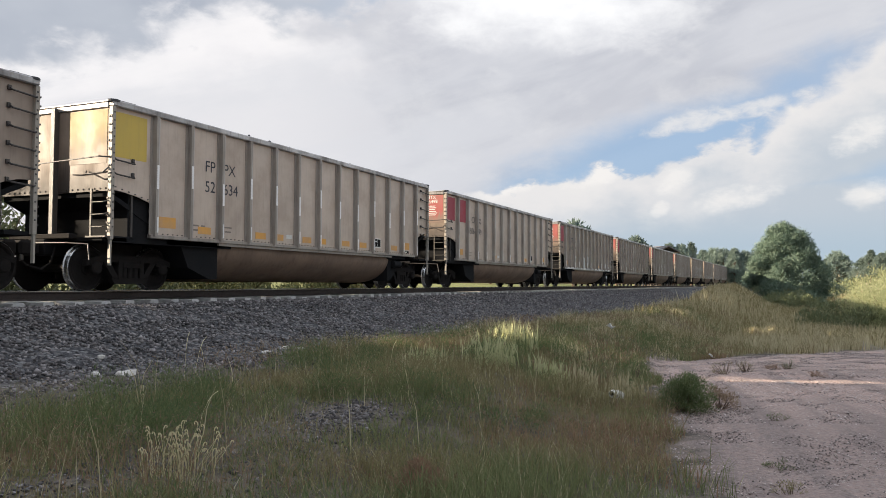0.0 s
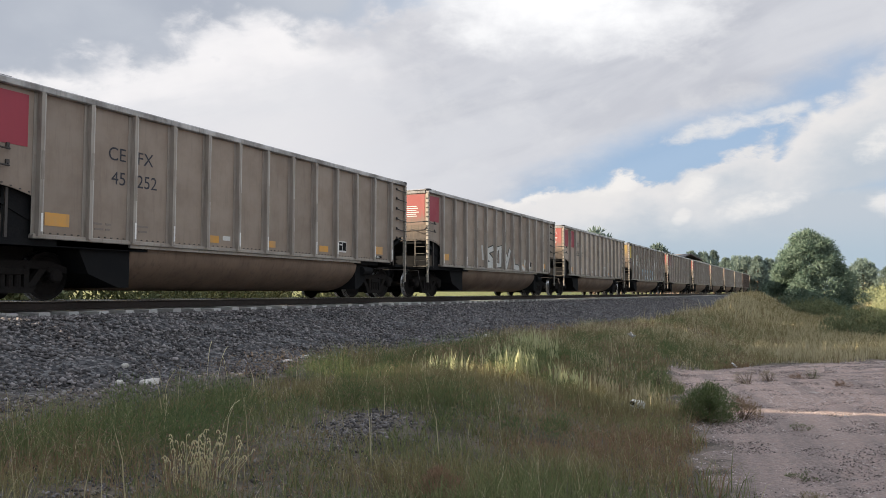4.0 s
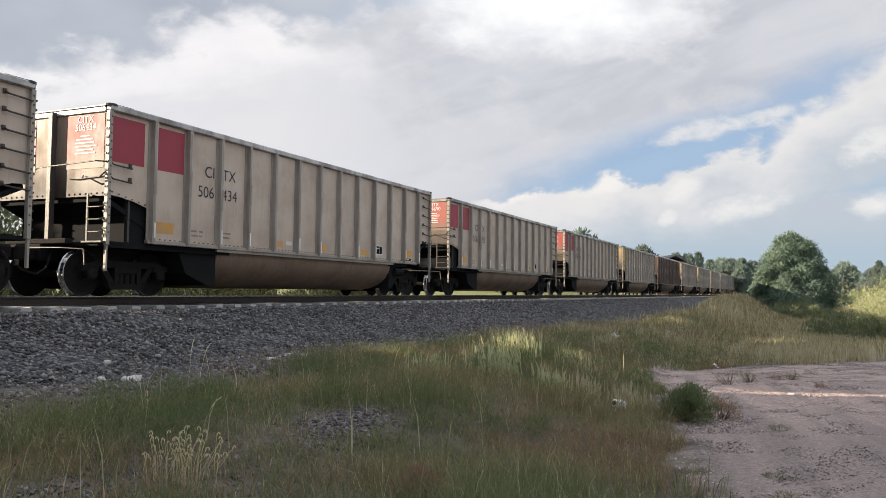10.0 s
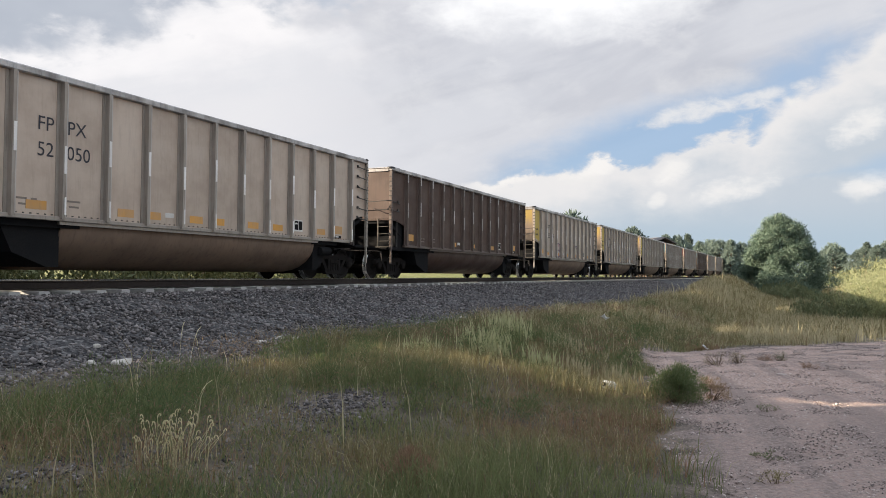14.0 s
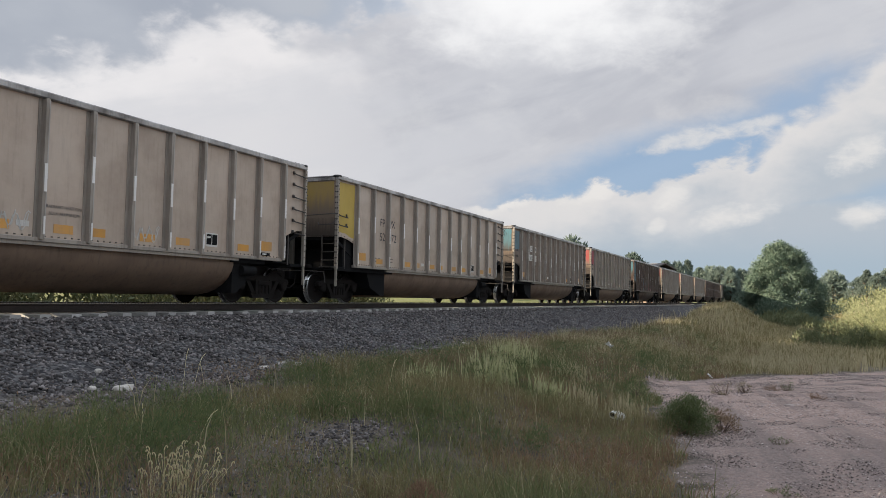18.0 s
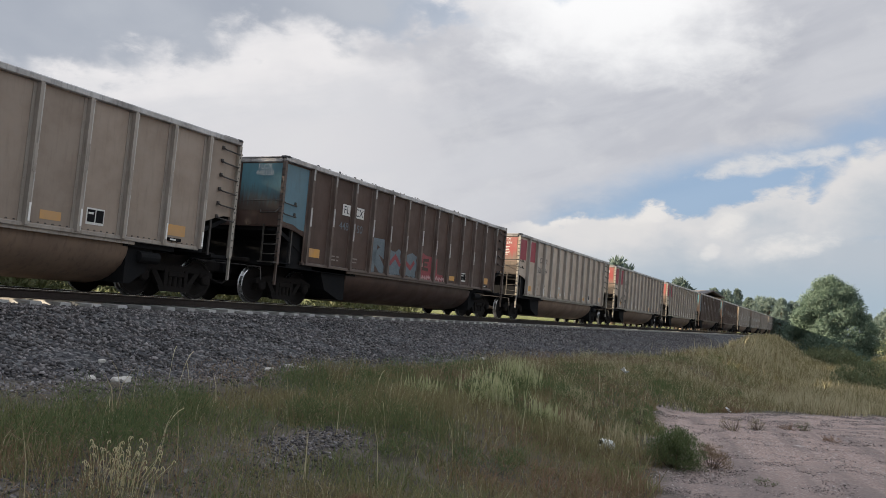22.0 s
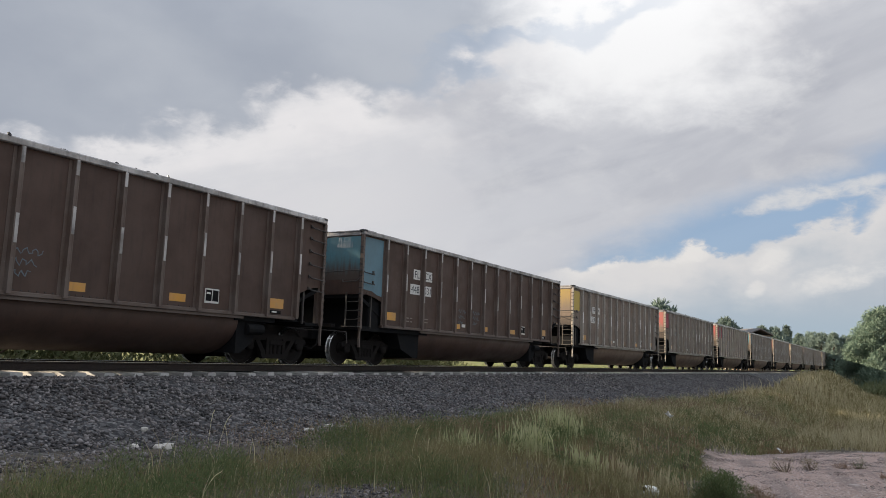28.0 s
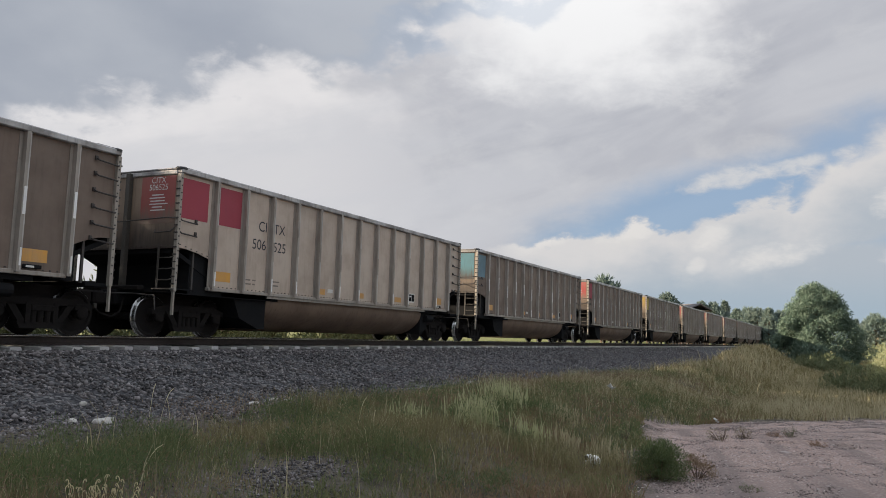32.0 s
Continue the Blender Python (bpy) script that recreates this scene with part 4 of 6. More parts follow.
    for x in (0.62, 13.9):
        piece("stanchion", "stanchion", "bar", lambda bm: box(bm, -0.025, 0.025, -1.5, -1.46, 1.02, 1.98), car, m=pose(x, 0, 0))
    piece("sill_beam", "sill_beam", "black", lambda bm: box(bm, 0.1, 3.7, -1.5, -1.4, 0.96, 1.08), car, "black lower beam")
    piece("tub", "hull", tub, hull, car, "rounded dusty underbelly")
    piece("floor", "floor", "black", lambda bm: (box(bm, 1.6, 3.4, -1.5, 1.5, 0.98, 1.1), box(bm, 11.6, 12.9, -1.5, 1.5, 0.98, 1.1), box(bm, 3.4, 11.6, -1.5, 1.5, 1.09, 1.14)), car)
    piece("coal_load", "coal", "coal", coal_heap, car, "black coal filling the car to below the rim")
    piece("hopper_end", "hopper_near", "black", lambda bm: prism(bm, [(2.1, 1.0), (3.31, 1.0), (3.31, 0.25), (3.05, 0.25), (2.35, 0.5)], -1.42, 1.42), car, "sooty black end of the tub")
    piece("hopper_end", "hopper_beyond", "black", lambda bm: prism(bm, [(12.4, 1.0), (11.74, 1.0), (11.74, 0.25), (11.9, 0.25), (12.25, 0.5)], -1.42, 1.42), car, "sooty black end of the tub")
    piece("air_tank", "tank", "black", lambda bm: rod(bm, (12.0, -1.46, 0.8), (12.5, -1.46, 0.8), 0.12, 12), car)
    for x in (1.05, BODY - 1.05):
        truck = piece("truck", "bolster", "truck", lambda bm: (box(bm, -0.22, 0.22, -1.0, 1.0, 0.42, 0.7, 0.03), box(bm, -0.4, 0.4, -0.6, 0.6, 0.16, 0.42), box(bm, -0.75, 0.75, -0.62, 0.62, 0.6, 0.98)), car, "dark cast-steel truck with two axles", pose(x, 0, 0))
        piece("side_frame", "frame", "truck", side_frame, truck)
        piece("side_frame", "frame", "truck", side_frame, truck, m=pose(0, 0, 0, 0, 0, 180))
        for a in (-0.89, 0.89):
            linked("wheelset", wheelset_mesh(), truck, "", pose(a, 0, WHEEL))
    # painted fields and marks
    for i in range(patches):
        if sheet == "brown" or tall:
            piece("painted_field", "tall_field", patch, lambda bm: prism(bm, [(0.06, 3.56), (0.06, 2.12), (0.3, 2.08), (0.55, 2.07), (0.8, 1.98), (1.03, 1.95), (1.03, 3.56)], -1.556, -1.551), car)
        else:
            piece("painted_field", "field", patch, lambda bm: box(bm, 0, 0.82, -1.556, -1.551, 2.63, 3.52), car, m=pose(0.11 + 1.15 * i, 0, 0))
    if patches:
        for y in (-1.46, 0.44):
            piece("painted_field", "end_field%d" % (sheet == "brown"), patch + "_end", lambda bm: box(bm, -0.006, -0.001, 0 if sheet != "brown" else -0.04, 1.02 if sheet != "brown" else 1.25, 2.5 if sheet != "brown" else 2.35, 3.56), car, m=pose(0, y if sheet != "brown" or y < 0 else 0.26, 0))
    for i, x in enumerate((1.3, 5.3, 7.35, 9.68, 12.6)):
        piece("reflector", "reflector%d" % (i in (0, 4)), "orange", lambda bm: box(bm, 0, 0.5 if i in (0, 4) else 0.42, -1.556, -1.551, 1.32 if i in (0, 4) else 1.26, 1.55 if i in (0, 4) else 1.42), car, m=pose(x, 0, 0))
    if patch == "yellow" and sheet == "silver":
        for x in (2.5, 4.55, 6.6, 8.65, 11.75):
            piece("reflector", "reflector0", "orange", lambda bm: box(bm, 0, 0.42, -1.556, -1.551, 1.26, 1.42), car, m=pose(x, 0, 0))
    piece("data_plate", "data", "white", lambda bm: box(bm, 10.62, 11.02, -1.556, -1.551, 1.29, 1.6), car)
    for x in (10.645, 10.835):
        piece("data_pane", "data_pane", "black", lambda bm: box(bm, 0, 0.165, -1.56, -1.557, 1.335, 1.57), car, m=pose(x, 0, 0))
    piece("data_line", "data_line", "white", lambda bm: box(bm, 10.66, 10.77, -1.565, -1.561, 1.48, 1.52), car)
    rows = [(a + 0.12 + 0.145 * j, 1.175) for a in POSTS[:-1] for j in range(6)] + [(0.12 + 0.17 * j, 2.03 - 0.035 * j) for j in range(6)]
    row = piece("rivet_row", "rivets", "bar", lambda bm: [box(bm, x, x + 0.034, -1.562, -1.551, z, z + 0.022) for x, z in rows], car, "row of dark rivets along the lower edge")
    tagged(row, "row of dark rivets along the lower edge", kind="stuff")
    piece("marker_box", "marker", "black", lambda bm: box(bm, 12.62, 12.98, -1.6, -1.551, 1.2, 1.27, 0.01), car, "small black box with a white strip")
    piece("marker_strip", "marker_strip", "white", lambda bm: box(bm, 12.66, 12.82, -1.606, -1.6005, 1.215, 1.25), car)
    piece("label_plate", "label", "white", lambda bm: box(bm, 5.85, 6.1, -1.556, -1.551, 1.33, 1.43), car)
    mark_row = piece("test_mark", "tests", "faint", lambda bm: [box(bm, x, x + w, -1.5555, -1.551, z, z + 0.035) for x, w, z in ((2.3, 0.22, 1.42), (2.6, 0.12, 1.42), (2.35, 0.2, 1.32), (2.6, 0.1, 1.32), (3.35, 0.3, 1.44), (3.4, 0.22, 1.34))], car)
    tagged(mark_row, "faded rows of small stencilled marks", kind="stuff")
    return car


KINDS = {
    "red_two": ("silver", "silver_post", "tan", "red", 2, "silver aluminium coal car with two faded red fields"),
    "red_one": ("dim", "silver_post", "tan", "red", 1, "dusty silver coal car with one faded red field"),
    "yellow": ("silver", "silver_post", "tan", "yellow", 1, "silver aluminium coal car with a faded yellow field"),
    "tall_yellow": ("silver", "silver_post", "tan", "yellow", 1, "silver aluminium coal car with a tall faded yellow field", True),
    "dull_yellow": ("dull", "silver_post", "tan", "yellow", 1, "dull brownish coal car with a yellow field"),
    "dull_blue": ("dull", "silver_post", "tan", "blue", 1, "dull brownish coal car with a pale blue field"),
    "dull_red": ("dull", "silver_post", "tan", "red", 1, "dull brownish coal car with a faded red field"),
    "brown_blue": ("brown", "brown_post", "brown", "blue", 1, "dark brown steel coal car with a pale blue field"),
    "brown_pale": ("brown", "brown_post", "brown", "silver", 0, "plain dark brown steel coal car"),
}
# from the first car in line to the last: kind, mark, number
TRAIN = [
    ("red_two", "CITX", "506"), ("red_one", "", ""),
    ("yellow", "FPPX", "52634"), ("red_two", "CITX", "506499"), ("red_one", "CEFX", "45224"), ("red_one", "CEFX", "45252"), ("red_one", "", ""),
    ("red_two", "CITX", "506632"), ("dull_yellow", "CITX", "506849"), ("red_two", "CITX", "506630"), ("red_two", "CITX", "506434"), ("red_two", "CITX", "506690"),
    ("red_two", "CITX", "506516"), ("tall_yellow", "FPPX", "52050"), ("brown_pale", "", ""), ("tall_yellow", "FPPX", "52099"), ("tall_yellow", "FPPX", "52173"),
    ("tall_yellow", "FPPX", "52072"), ("dull_blue", "CITX", "501267"), ("red_one", "CITX", "500082"), ("brown_blue", "FLCX", "448150"), ("red_two", "CITX", "506584"),
    ("red_two", "CITX", "506662"), ("red_two", "CITX", ""), ("brown_blue", "FLCX", "448005"), ("brown_blue", "FLCX", "448031"), ("dull_yellow", "FPPX", "51865"),
    ("dull_red", "CITX", "500456"), ("red_two", "CITX", "506525"), ("dull_blue", "", ""), ("dull_red", "", ""), ("dull_yellow", "", ""),
    ("red_one", "", ""), ("red_two", "", ""), ("dull_red", "", ""), ("red_two", "", ""), ("red_one", "", ""), ("dull_red", "", ""), ("yellow", "", ""), ("red_one", "", ""), ("dull_red", "", ""), ("red_two", "", ""), ("red_one", "", ""),
]
CARS = []


# small hurry and lag of the train against an even roll, second by second
LAG = (0.01, -0.01, -0.12, -0.26, -0.12, 0.0, 0.05, 0.07, -0.02, -0.08, -0.16, -0.25, -0.14, 0.3, 0.25, 0.2, 0.17, 0.12, 0.16, 0.18, 0.07, 0.04, 0.13, 0.0, 0.33, 0.24, 0.1, -0.03, -0.09, -0.1, 0.31, -0.24, 0.07)


def travelled(t):
    i = min(int(t), 31)
    f = t - i
    f = f * f * (3 - 2 * f)
    return 12.9846 * t - 0.000947 * t * t + 0.0001353 * t * t * t + LAG[i] * (1 - f) + LAG[i + 1] * f


def car_pose(k, t):
    return TR @ pose(LENGTH * k - travelled(t), 0, RAIL)


def add_marks(car, kind, mark, number):
    boxed = kind in ("dull_blue", "brown_blue", "dull_yellow")
    size = 0.31 if boxed else 0.36
    low = 0.2 if number == "52072" else 0.0
    for text, z, half in ((mark, 2.68 - low, 2), (number, 2.22 - low, 3 if len(number) > 5 or boxed else 2)):
        if not text:
            continue
        for side, chars in ((0, text[:half]), (1, text[half:])):
            key = ("words", chars, boxed)
            if key not in MESHES:
                MESHES[key] = words(chars, size, "black_mark")
            me = MESHES[key]
            wide = max(v.co.x for v in me.vertices)
            x = POSTS[2] + (0.12 if side else -0.16 - wide)
            bare = kind == "brown_blue" and text == number and number != "448031"
            if bare:
                MESHES.setdefault(("pale",) + key, words(chars, size, "graf_grey"))
                me = MESHES[("pale",) + key]
            linked("lettering", me, car, "", pose(x, -1.562 if boxed else -1.556, z))
            if boxed and not bare:
                b = shape()
                box(b, x - 0.04, x + wide + 0.04, -1.558, -1.552, z - 0.05, z + 0.26)
                part("letter_board", b, "white", car)
    ink = "white" if "red" in kind else "black_mark"
    if "brown" in kind:
        ink = "white"
    for text, z in ((mark, 3.41), (number, 3.25)):
        if len(text) > 3 and "yellow" not in kind:
            key = ("end", text, ink)
            if key not in MESHES:
                MESHES[key] = words(text, 0.19, ink)
            wide = max(v.co.x for v in MESHES[key].vertices)
            linked("end_lettering", MESHES[key], car, "", pose(-0.011, -0.95 + wide / 2, z, 0, 0, -90))
    if "red" in kind:
        r = random.Random(number)
        for i in range(6):
            b = shape()
            c, w_ = -0.95 + r.uniform(-0.03, 0.03), r.uniform(0.12, 0.3)
            box(b, -0.012, -0.007, c - w_, c + w_, 3.13 - 0.068 * i, 3.155 - 0.068 * i)
            part("end_writing", b, "white", car)


def ribbon(bm, pts, w, y=-1.557):
    """A flat painted stroke on the near side, one strip 3 mm thick."""
    n = len(pts)
    rows = []
    for i, (x, z) in enumerate(pts):
        (ax, az), (cx, cz) = pts[max(i - 1, 0)], pts[min(i + 1, n - 1)]
        ux, uz = cx - ax, cz - az
        ln = math.hypot(ux, uz) or 1e-6
        ux, uz = ux / ln, uz / ln
        e = -0.3 * w if i == 0 else 0.3 * w if i == n - 1 else 0.0
        k = 1.0
        if 0 < i < n - 1:
            half = math.hypot(x - ax, z - az) or 1e-6
            k = 1 / max(abs(((x - ax) * ux + (z - az) * uz) / half), 0.6)
        px, pz, x, z = -uz * w / 2 * k, ux * w / 2 * k, x + ux * e, z + uz * e
        rows.append([bm.verts.new((x + a * px, b, z + a * pz)) for a, b in ((1, y), (-1, y), (-1, y + 0.003), (1, y + 0.003))])
    for p, q in zip(rows, rows[1:]):
        for j in range(4):
            bm.faces.new((p[j], p[(j + 1) % 4], q[(j + 1) % 4], q[j]))
    bm.faces.new(rows[0])
    bm.faces.new(rows[-1][::-1])
    bmesh.ops.recalc_face_normals(bm, faces=bm.faces[:])


def loop(cx, cz, rx, rz, a0=0, a1=360, n=12):
    return [(cx + rx * math.cos(radians(a0 + (a1 - a0) * i / n)), cz + rz * math.sin(radians(a0 + (a1 - a0) * i / n))) for i in range(n + 1)]


def paint(car, mat, strokes, w, label, y=-1.557):
    for pts in strokes:
        bm = shape()
        ribbon(bm, pts, w, y)
        part("graffiti", bm, mat, car, label)


def patch_of(car, mat, x0, x1, z0, z1, label, name="painted_patch", y=-1.5575, rough=0.06, seed=0):
    r = random.Random(seed + x0)
    pts = []
    for (ax, az), (bx, bz) in (((x0, z0), (x1, z0)), ((x1, z0), (x1, z1)), ((x1, z1), (x0, z1)), ((x0, z1), (x0, z0))):
        for i in range(5):
            pts.append((ax + (bx - ax) * i / 5 + r.uniform(-rough, rough), az + (bz - az) * i / 5 + r.uniform(-rough, rough)))
    bm = shape()
    prism(bm, pts, y, y + 0.004)
    part(name, bm, mat, car, label)


def letters(x, z, s, text):
    """Angular strokes for the sprayed letters."""
    shapes = {
        "F": [[(0, 0), (0.15, 1), (0.95, 1)], [(0.1, 0.5), (0.7, 0.55)]],
        "E": [[(0.95, 1), (0.1, 0.95), (0, 0.05), (0.95, 0)], [(0.05, 0.5), (0.75, 0.5)]],
        "K": [[(0, 0), (0.1, 1)], [(0.9, 1), (0.1, 0.45), (1.0, 0)]],
        "R": [[(0, 0), (0.15, 1), (0.8, 0.95), (0.8, 0.6), (0.15, 0.5), (0.95, 0)]],
        "S": [[(1, 1), (0.25, 0.85), (0.05, 0.6), (0.9, 0.35), (0.9, 0.1), (0, 0.05)]],
        "O": [[(0.1, 0.1), (0.2, 0.9), (0.9, 1), (0.9, 0.1), (0.1, 0.1)]],
        "Y": [[(0, 1), (0.45, 0.5)], [(1, 1), (0.35, 0)]],
        "L": [[(0, 1), (0.1, 0.1), (0.9, 0.05)]],
    }
    return [[(x + px * s[0], z + pz * s[1]) for px, pz in st] for st in shapes[text]]


def add_graffiti(car, k):
    if k == 2:
        for i, (x0, x1, z0, z1) in enumerate(((5.38, 6.1, 1.2, 1.85), (6.42, 7.0, 1.36, 1.9), (3.5, 3.8, 1.75, 1.9), (11.6, 12.25, 1.28, 1.6), (12.68, 13.2, 1.18, 1.42), (7.4, 7.55, 1.2, 1.5), (9.5, 9.7, 1.3, 1.36))):
            patch_of(car, "graf_white", x0, x1, z0, z1, "roughly brushed white patch", seed=i, rough=0.03)
        bm = shape()
        box(bm, 1.05, 13.5, -1.612, -1.601, 1.07, 1.168)
        part("sill_strip", bm, "white", car, "white painted sill strip")
        bm = shape()
        for i in range(80):
            box(bm, 1.12 + 0.155 * i, 1.155 + 0.155 * i, -1.618, -1.611, 1.1, 1.135)
        tagged(part("sill_rivets", bm, "black", car, "row of dark rivets on the white sill"), "row of dark rivets on the white sill", kind="stuff")
    elif k == 4:
        for x, s, c in ((5.42, (0.68, 0.75), "S"), (6.42, (0.6, 0.82), "O"), (7.42, (0.7, 0.75), "Y"), (8.55, (0.8, 0.68), "L")):
            paint(car, "graf_black", letters(x, 1.22, s, c), 0.3, "dark outline of a sprayed letter", -1.5565)
            paint(car, "graf_white", letters(x, 1.22, s, c), 0.21, "white sprayed letter", -1.562)
        paint(car, "graf_white", [[(4.95, 2.0), (5.03, 1.5)], [(9.3, 1.45), (9.75, 1.3), (10.05, 1.2)], [(10.1, 1.6), (10.0, 1.4)]], 0.16, "white sprayed stroke", -1.562)
    elif k == 5:
        paint(car, "graf_white", [[(8.42, 1.72), (9.3, 1.72)], [(8.55, 1.25), (9.2, 1.25)], [(8.5, 1.68), (8.68, 1.3)], [(8.82, 1.66), (8.88, 1.3)], [(9.22, 1.68), (9.05, 1.3)]], 0.08, "white sprayed sign")
    elif k == 6:
        for x, c in ((4.42, "F"), (5.5, "E"), (6.45, "K"), (7.5, "E"), (8.52, "R")):
            paint(car, "graf_blue", letters(x, 1.24, (0.7, 0.6), c), 0.2, "pale blue sprayed letter")
    elif k == 13:
        paint(car, "graf_purple", [loop(4.85, 1.58, 0.5, 0.4, 30, 330), loop(4.9, 1.4, 0.25, 0.2), [(5.0, 2.0), (5.15, 1.4), (5.5, 1.35)], loop(5.6, 1.5, 0.3, 0.27, -120, 160), loop(8.9, 1.55, 0.35, 0.35, 20, 340), [(8.75, 1.95), (9.25, 1.95)], [(9.2, 1.9), (9.3, 1.3), (9.6, 1.7), (9.65, 1.3)]], 0.05, "dark purple sprayed scrawl")
        paint(car, "graf_pink", [loop(4.85, 1.58, 0.38, 0.3, 60, 300)], 0.16, "dull lilac sprayed fill", -1.5555)
    elif k == 14:
        for x0 in (5.35, 8.42):
            paint(car, "graf_white", [[(x0 + 0.011 * j + 0.07 * math.sin(j * 0.55), 1.42 + 0.13 * math.cos(j * 0.83) + 0.05 * math.sin(j * 0.21)) for j in range(70)]], 0.016, "thin white sprayed scrawl")
        for i, line in enumerate(("RADIANT HEAT ONLY", "BULK ALUMINUM")):
            linked("stencil", words(line, 0.085, "black_mark"), car, "small black stencilled words", pose(6.42 + 0.06 * i, -1.556, 1.7 - 0.12 * i))
    elif k == 18:
        paint(car, "graf_grey", letters(4.45, 1.25, (0.65, 0.85), "R"), 0.3, "grey-blue sprayed letter")
        patch_of(car, "graf_grey", 5.42, 6.15, 1.16, 1.95, "faded grey-blue sprayed field")
        patch_of(car, "graf_grey", 6.45, 7.2, 1.16, 1.9, "faded grey-blue sprayed field", seed=1)
        paint(car, "graf_red", [[(5.5, 1.5), (5.8, 1.75), (6.1, 1.5)], [(6.5, 1.6), (6.8, 1.45), (7.0, 1.65)]], 0.13, "red sprayed smear", -1.5625)
        patch_of(car, "graf_red", 7.46, 8.27, 1.17, 2.0, "rough red sprayed block", seed=3, rough=0.05)
        paint(car, "brown", letters(7.66, 1.5, (0.36, 0.32), "E"), 0.1, "dark letter left bare in the red block", -1.5625)
        paint(car, "graf_red", letters(8.55, 1.24, (0.6, 0.6), "L"), 0.24, "red sprayed letter")
        r = random.Random(18)
        for x0, x1, z0 in ((7.5, 8.25, 1.22), (8.52, 9.25, 1.24), (7.5, 7.6, 1.6)):
            paint(car, "graf_pink", [[(x0 + (x1 - x0) * i / 17, z0 + 0.05 * math.sin(i * 2.1) + r.uniform(-0.03, 0.05)) for i in range(18)]], 0.05, "pink sprayed scribble", -1.5628)
    elif k == 20:
        paint(car, "graf_black", [[(1.42, 1.88), (1.46, 1.52)], loop(1.56, 1.60, 0.11, 0.12), loop(1.93, 1.62, 0.12, 0.17, 60, 320), [(2.12, 1.82), (2.1, 1.58), (2.24, 1.52), (2.36, 1.78), (2.42, 1.40)], [(2.5, 1.96), (2.62, 2.02), (2.85, 1.90), (2.95, 1.55)], [(2.62, 1.50), (2.8, 1.66), (3.15, 1.70), (3.4, 1.80)], [(2.95, 1.66), (2.88, 1.30), (2.82, 1.14)], [(3.05, 1.60), (3.08, 1.14)], [(3.28, 1.42), (3.1, 1.26), (3.3, 1.14)], [(3.3, 1.32), (3.55, 1.40), (3.45, 1.55)], [(1.3, 1.14), (1.5, 1.14), (1.8, 1.14), (2.1, 1.14)]], 0.075, "black sprayed scrawl")
        for i, line in enumerate(("LD LMT", "LT WT")):
            linked("stencil", words(line, 0.13, "white"), car, "small white stencilled words", pose(3.22, -1.565, 1.5 - 0.19 * i))
        patch_of(car, "graf_white", 3.3, 3.52, 1.2, 1.3, "white scuffed patch", rough=0.04)
    elif k in (22, 23):
        r = random.Random(k)
        x = 5.35 if k == 22 else 5.6
        for col in range(2):
            for row in range(3):
                pts = [(x + 1.03 * col + 0.034 * i + 0.02 * math.sin(i * 2.3), 1.86 - 0.19 * row + 0.055 * math.sin(i * (1.3 + 0.2 * row)) + r.uniform(-0.02, 0.02)) for i in range(16 - 3 * row)]
                paint(car, "graf_grey", [pts], 0.016, "thin chalky scrawl")
    elif k == 19:
        patch_of(car, "graf_white", 5.35, 5.9, 1.62, 1.74, "pale scuffed patch", rough=0.02)
        for i, (a, b) in enumerate((("LD LMT", "244300"), ("LT WT", "41700"))):
            linked("stencil", words(a, 0.12, "faint"), car, "faded stencilled weights", pose(2.4, -1.5565, 1.62 - 0.17 * i))
            linked("stencil", words(b, 0.12, "faint"), car, "faded stencilled weights", pose(3.33, -1.5565, 1.62 - 0.17 * i))
    if k in (0, 13, 18, 22, 25):
        r = random.Random(k)
        bm = shape()
        for i in range(4 if k == 0 else 34):
            x, q = r.choice((2.5, 4.5, 6.0, 9.0)) + r.gauss(0, 0.9), r.uniform(0.02, 0.042)
            bmesh.ops.create_icosphere(bm, subdivisions=1, radius=q, matrix=pose(min(max(x, 0.3), 14.2), r.uniform(-1.62, -1.5), 3.735, r.uniform(0, 90), r.uniform(0, 90)) @ Matrix.Diagonal((1.4, 1, 0.8, 1)))
        tagged(part("coal_lumps", bm, "coal", car, "spilled coal lumps on the rim"), kind="stuff")


def make_train():
    protos = {}
    for i, (kind, mark, number) in enumerate(TRAIN):
        k = i - 2
        if kind not in protos:
            protos[kind] = make_car(*KINDS[kind])
            car = protos[kind]
            PENDING.append((car, k, kind, mark, number))
        else:
            car = copy_thing(protos[kind], car_pose(k, 0))
            PENDING.append((car, k, kind, mark, number))
    for car, k, kind, mark, number in PENDING:
        car.matrix_basis = car_pose(k, 0)
        add_marks(car, kind, mark, number)
        add_graffiti(car, k)
        CARS.append((k, car))


PENDING = []

# ---------------------------------------------------------------- plants


def blades(s, d, h, w, lean):
    """Bent blades of three faces each, standing at (s, d)."""
    n = len(s)
    a, b = RNG.uniform(0, 2 * np.pi, n), RNG.uniform(0, 2 * np.pi, n)
    across = np.stack([np.cos(a), np.sin(a), np.zeros(n)], -1) * (w / 2)[:, None]
    away = np.stack([np.cos(b), np.sin(b), np.zeros(n)], -1) * (lean * h)[:, None]
    base = np.stack([s, -d, ground_z(s, d) - 0.01], -1)
    up = np.array([0, 0, 1.0])
    mid = base + away * 0.3 + up * (h * 0.55)[:, None]
    tip = base + away + up * (h * (1 - 0.25 * lean))[:, None]
    v = np.stack([base - across, base + across, mid - across * 0.8, mid + across * 0.8, tip], 1)
    f = (np.array([(0, 1, 3), (0, 3, 2), (2, 3, 4)])[None] + 5 * np.arange(n)[:, None, None]).reshape(-1, 3)
    return v.reshape(-1, 3), f


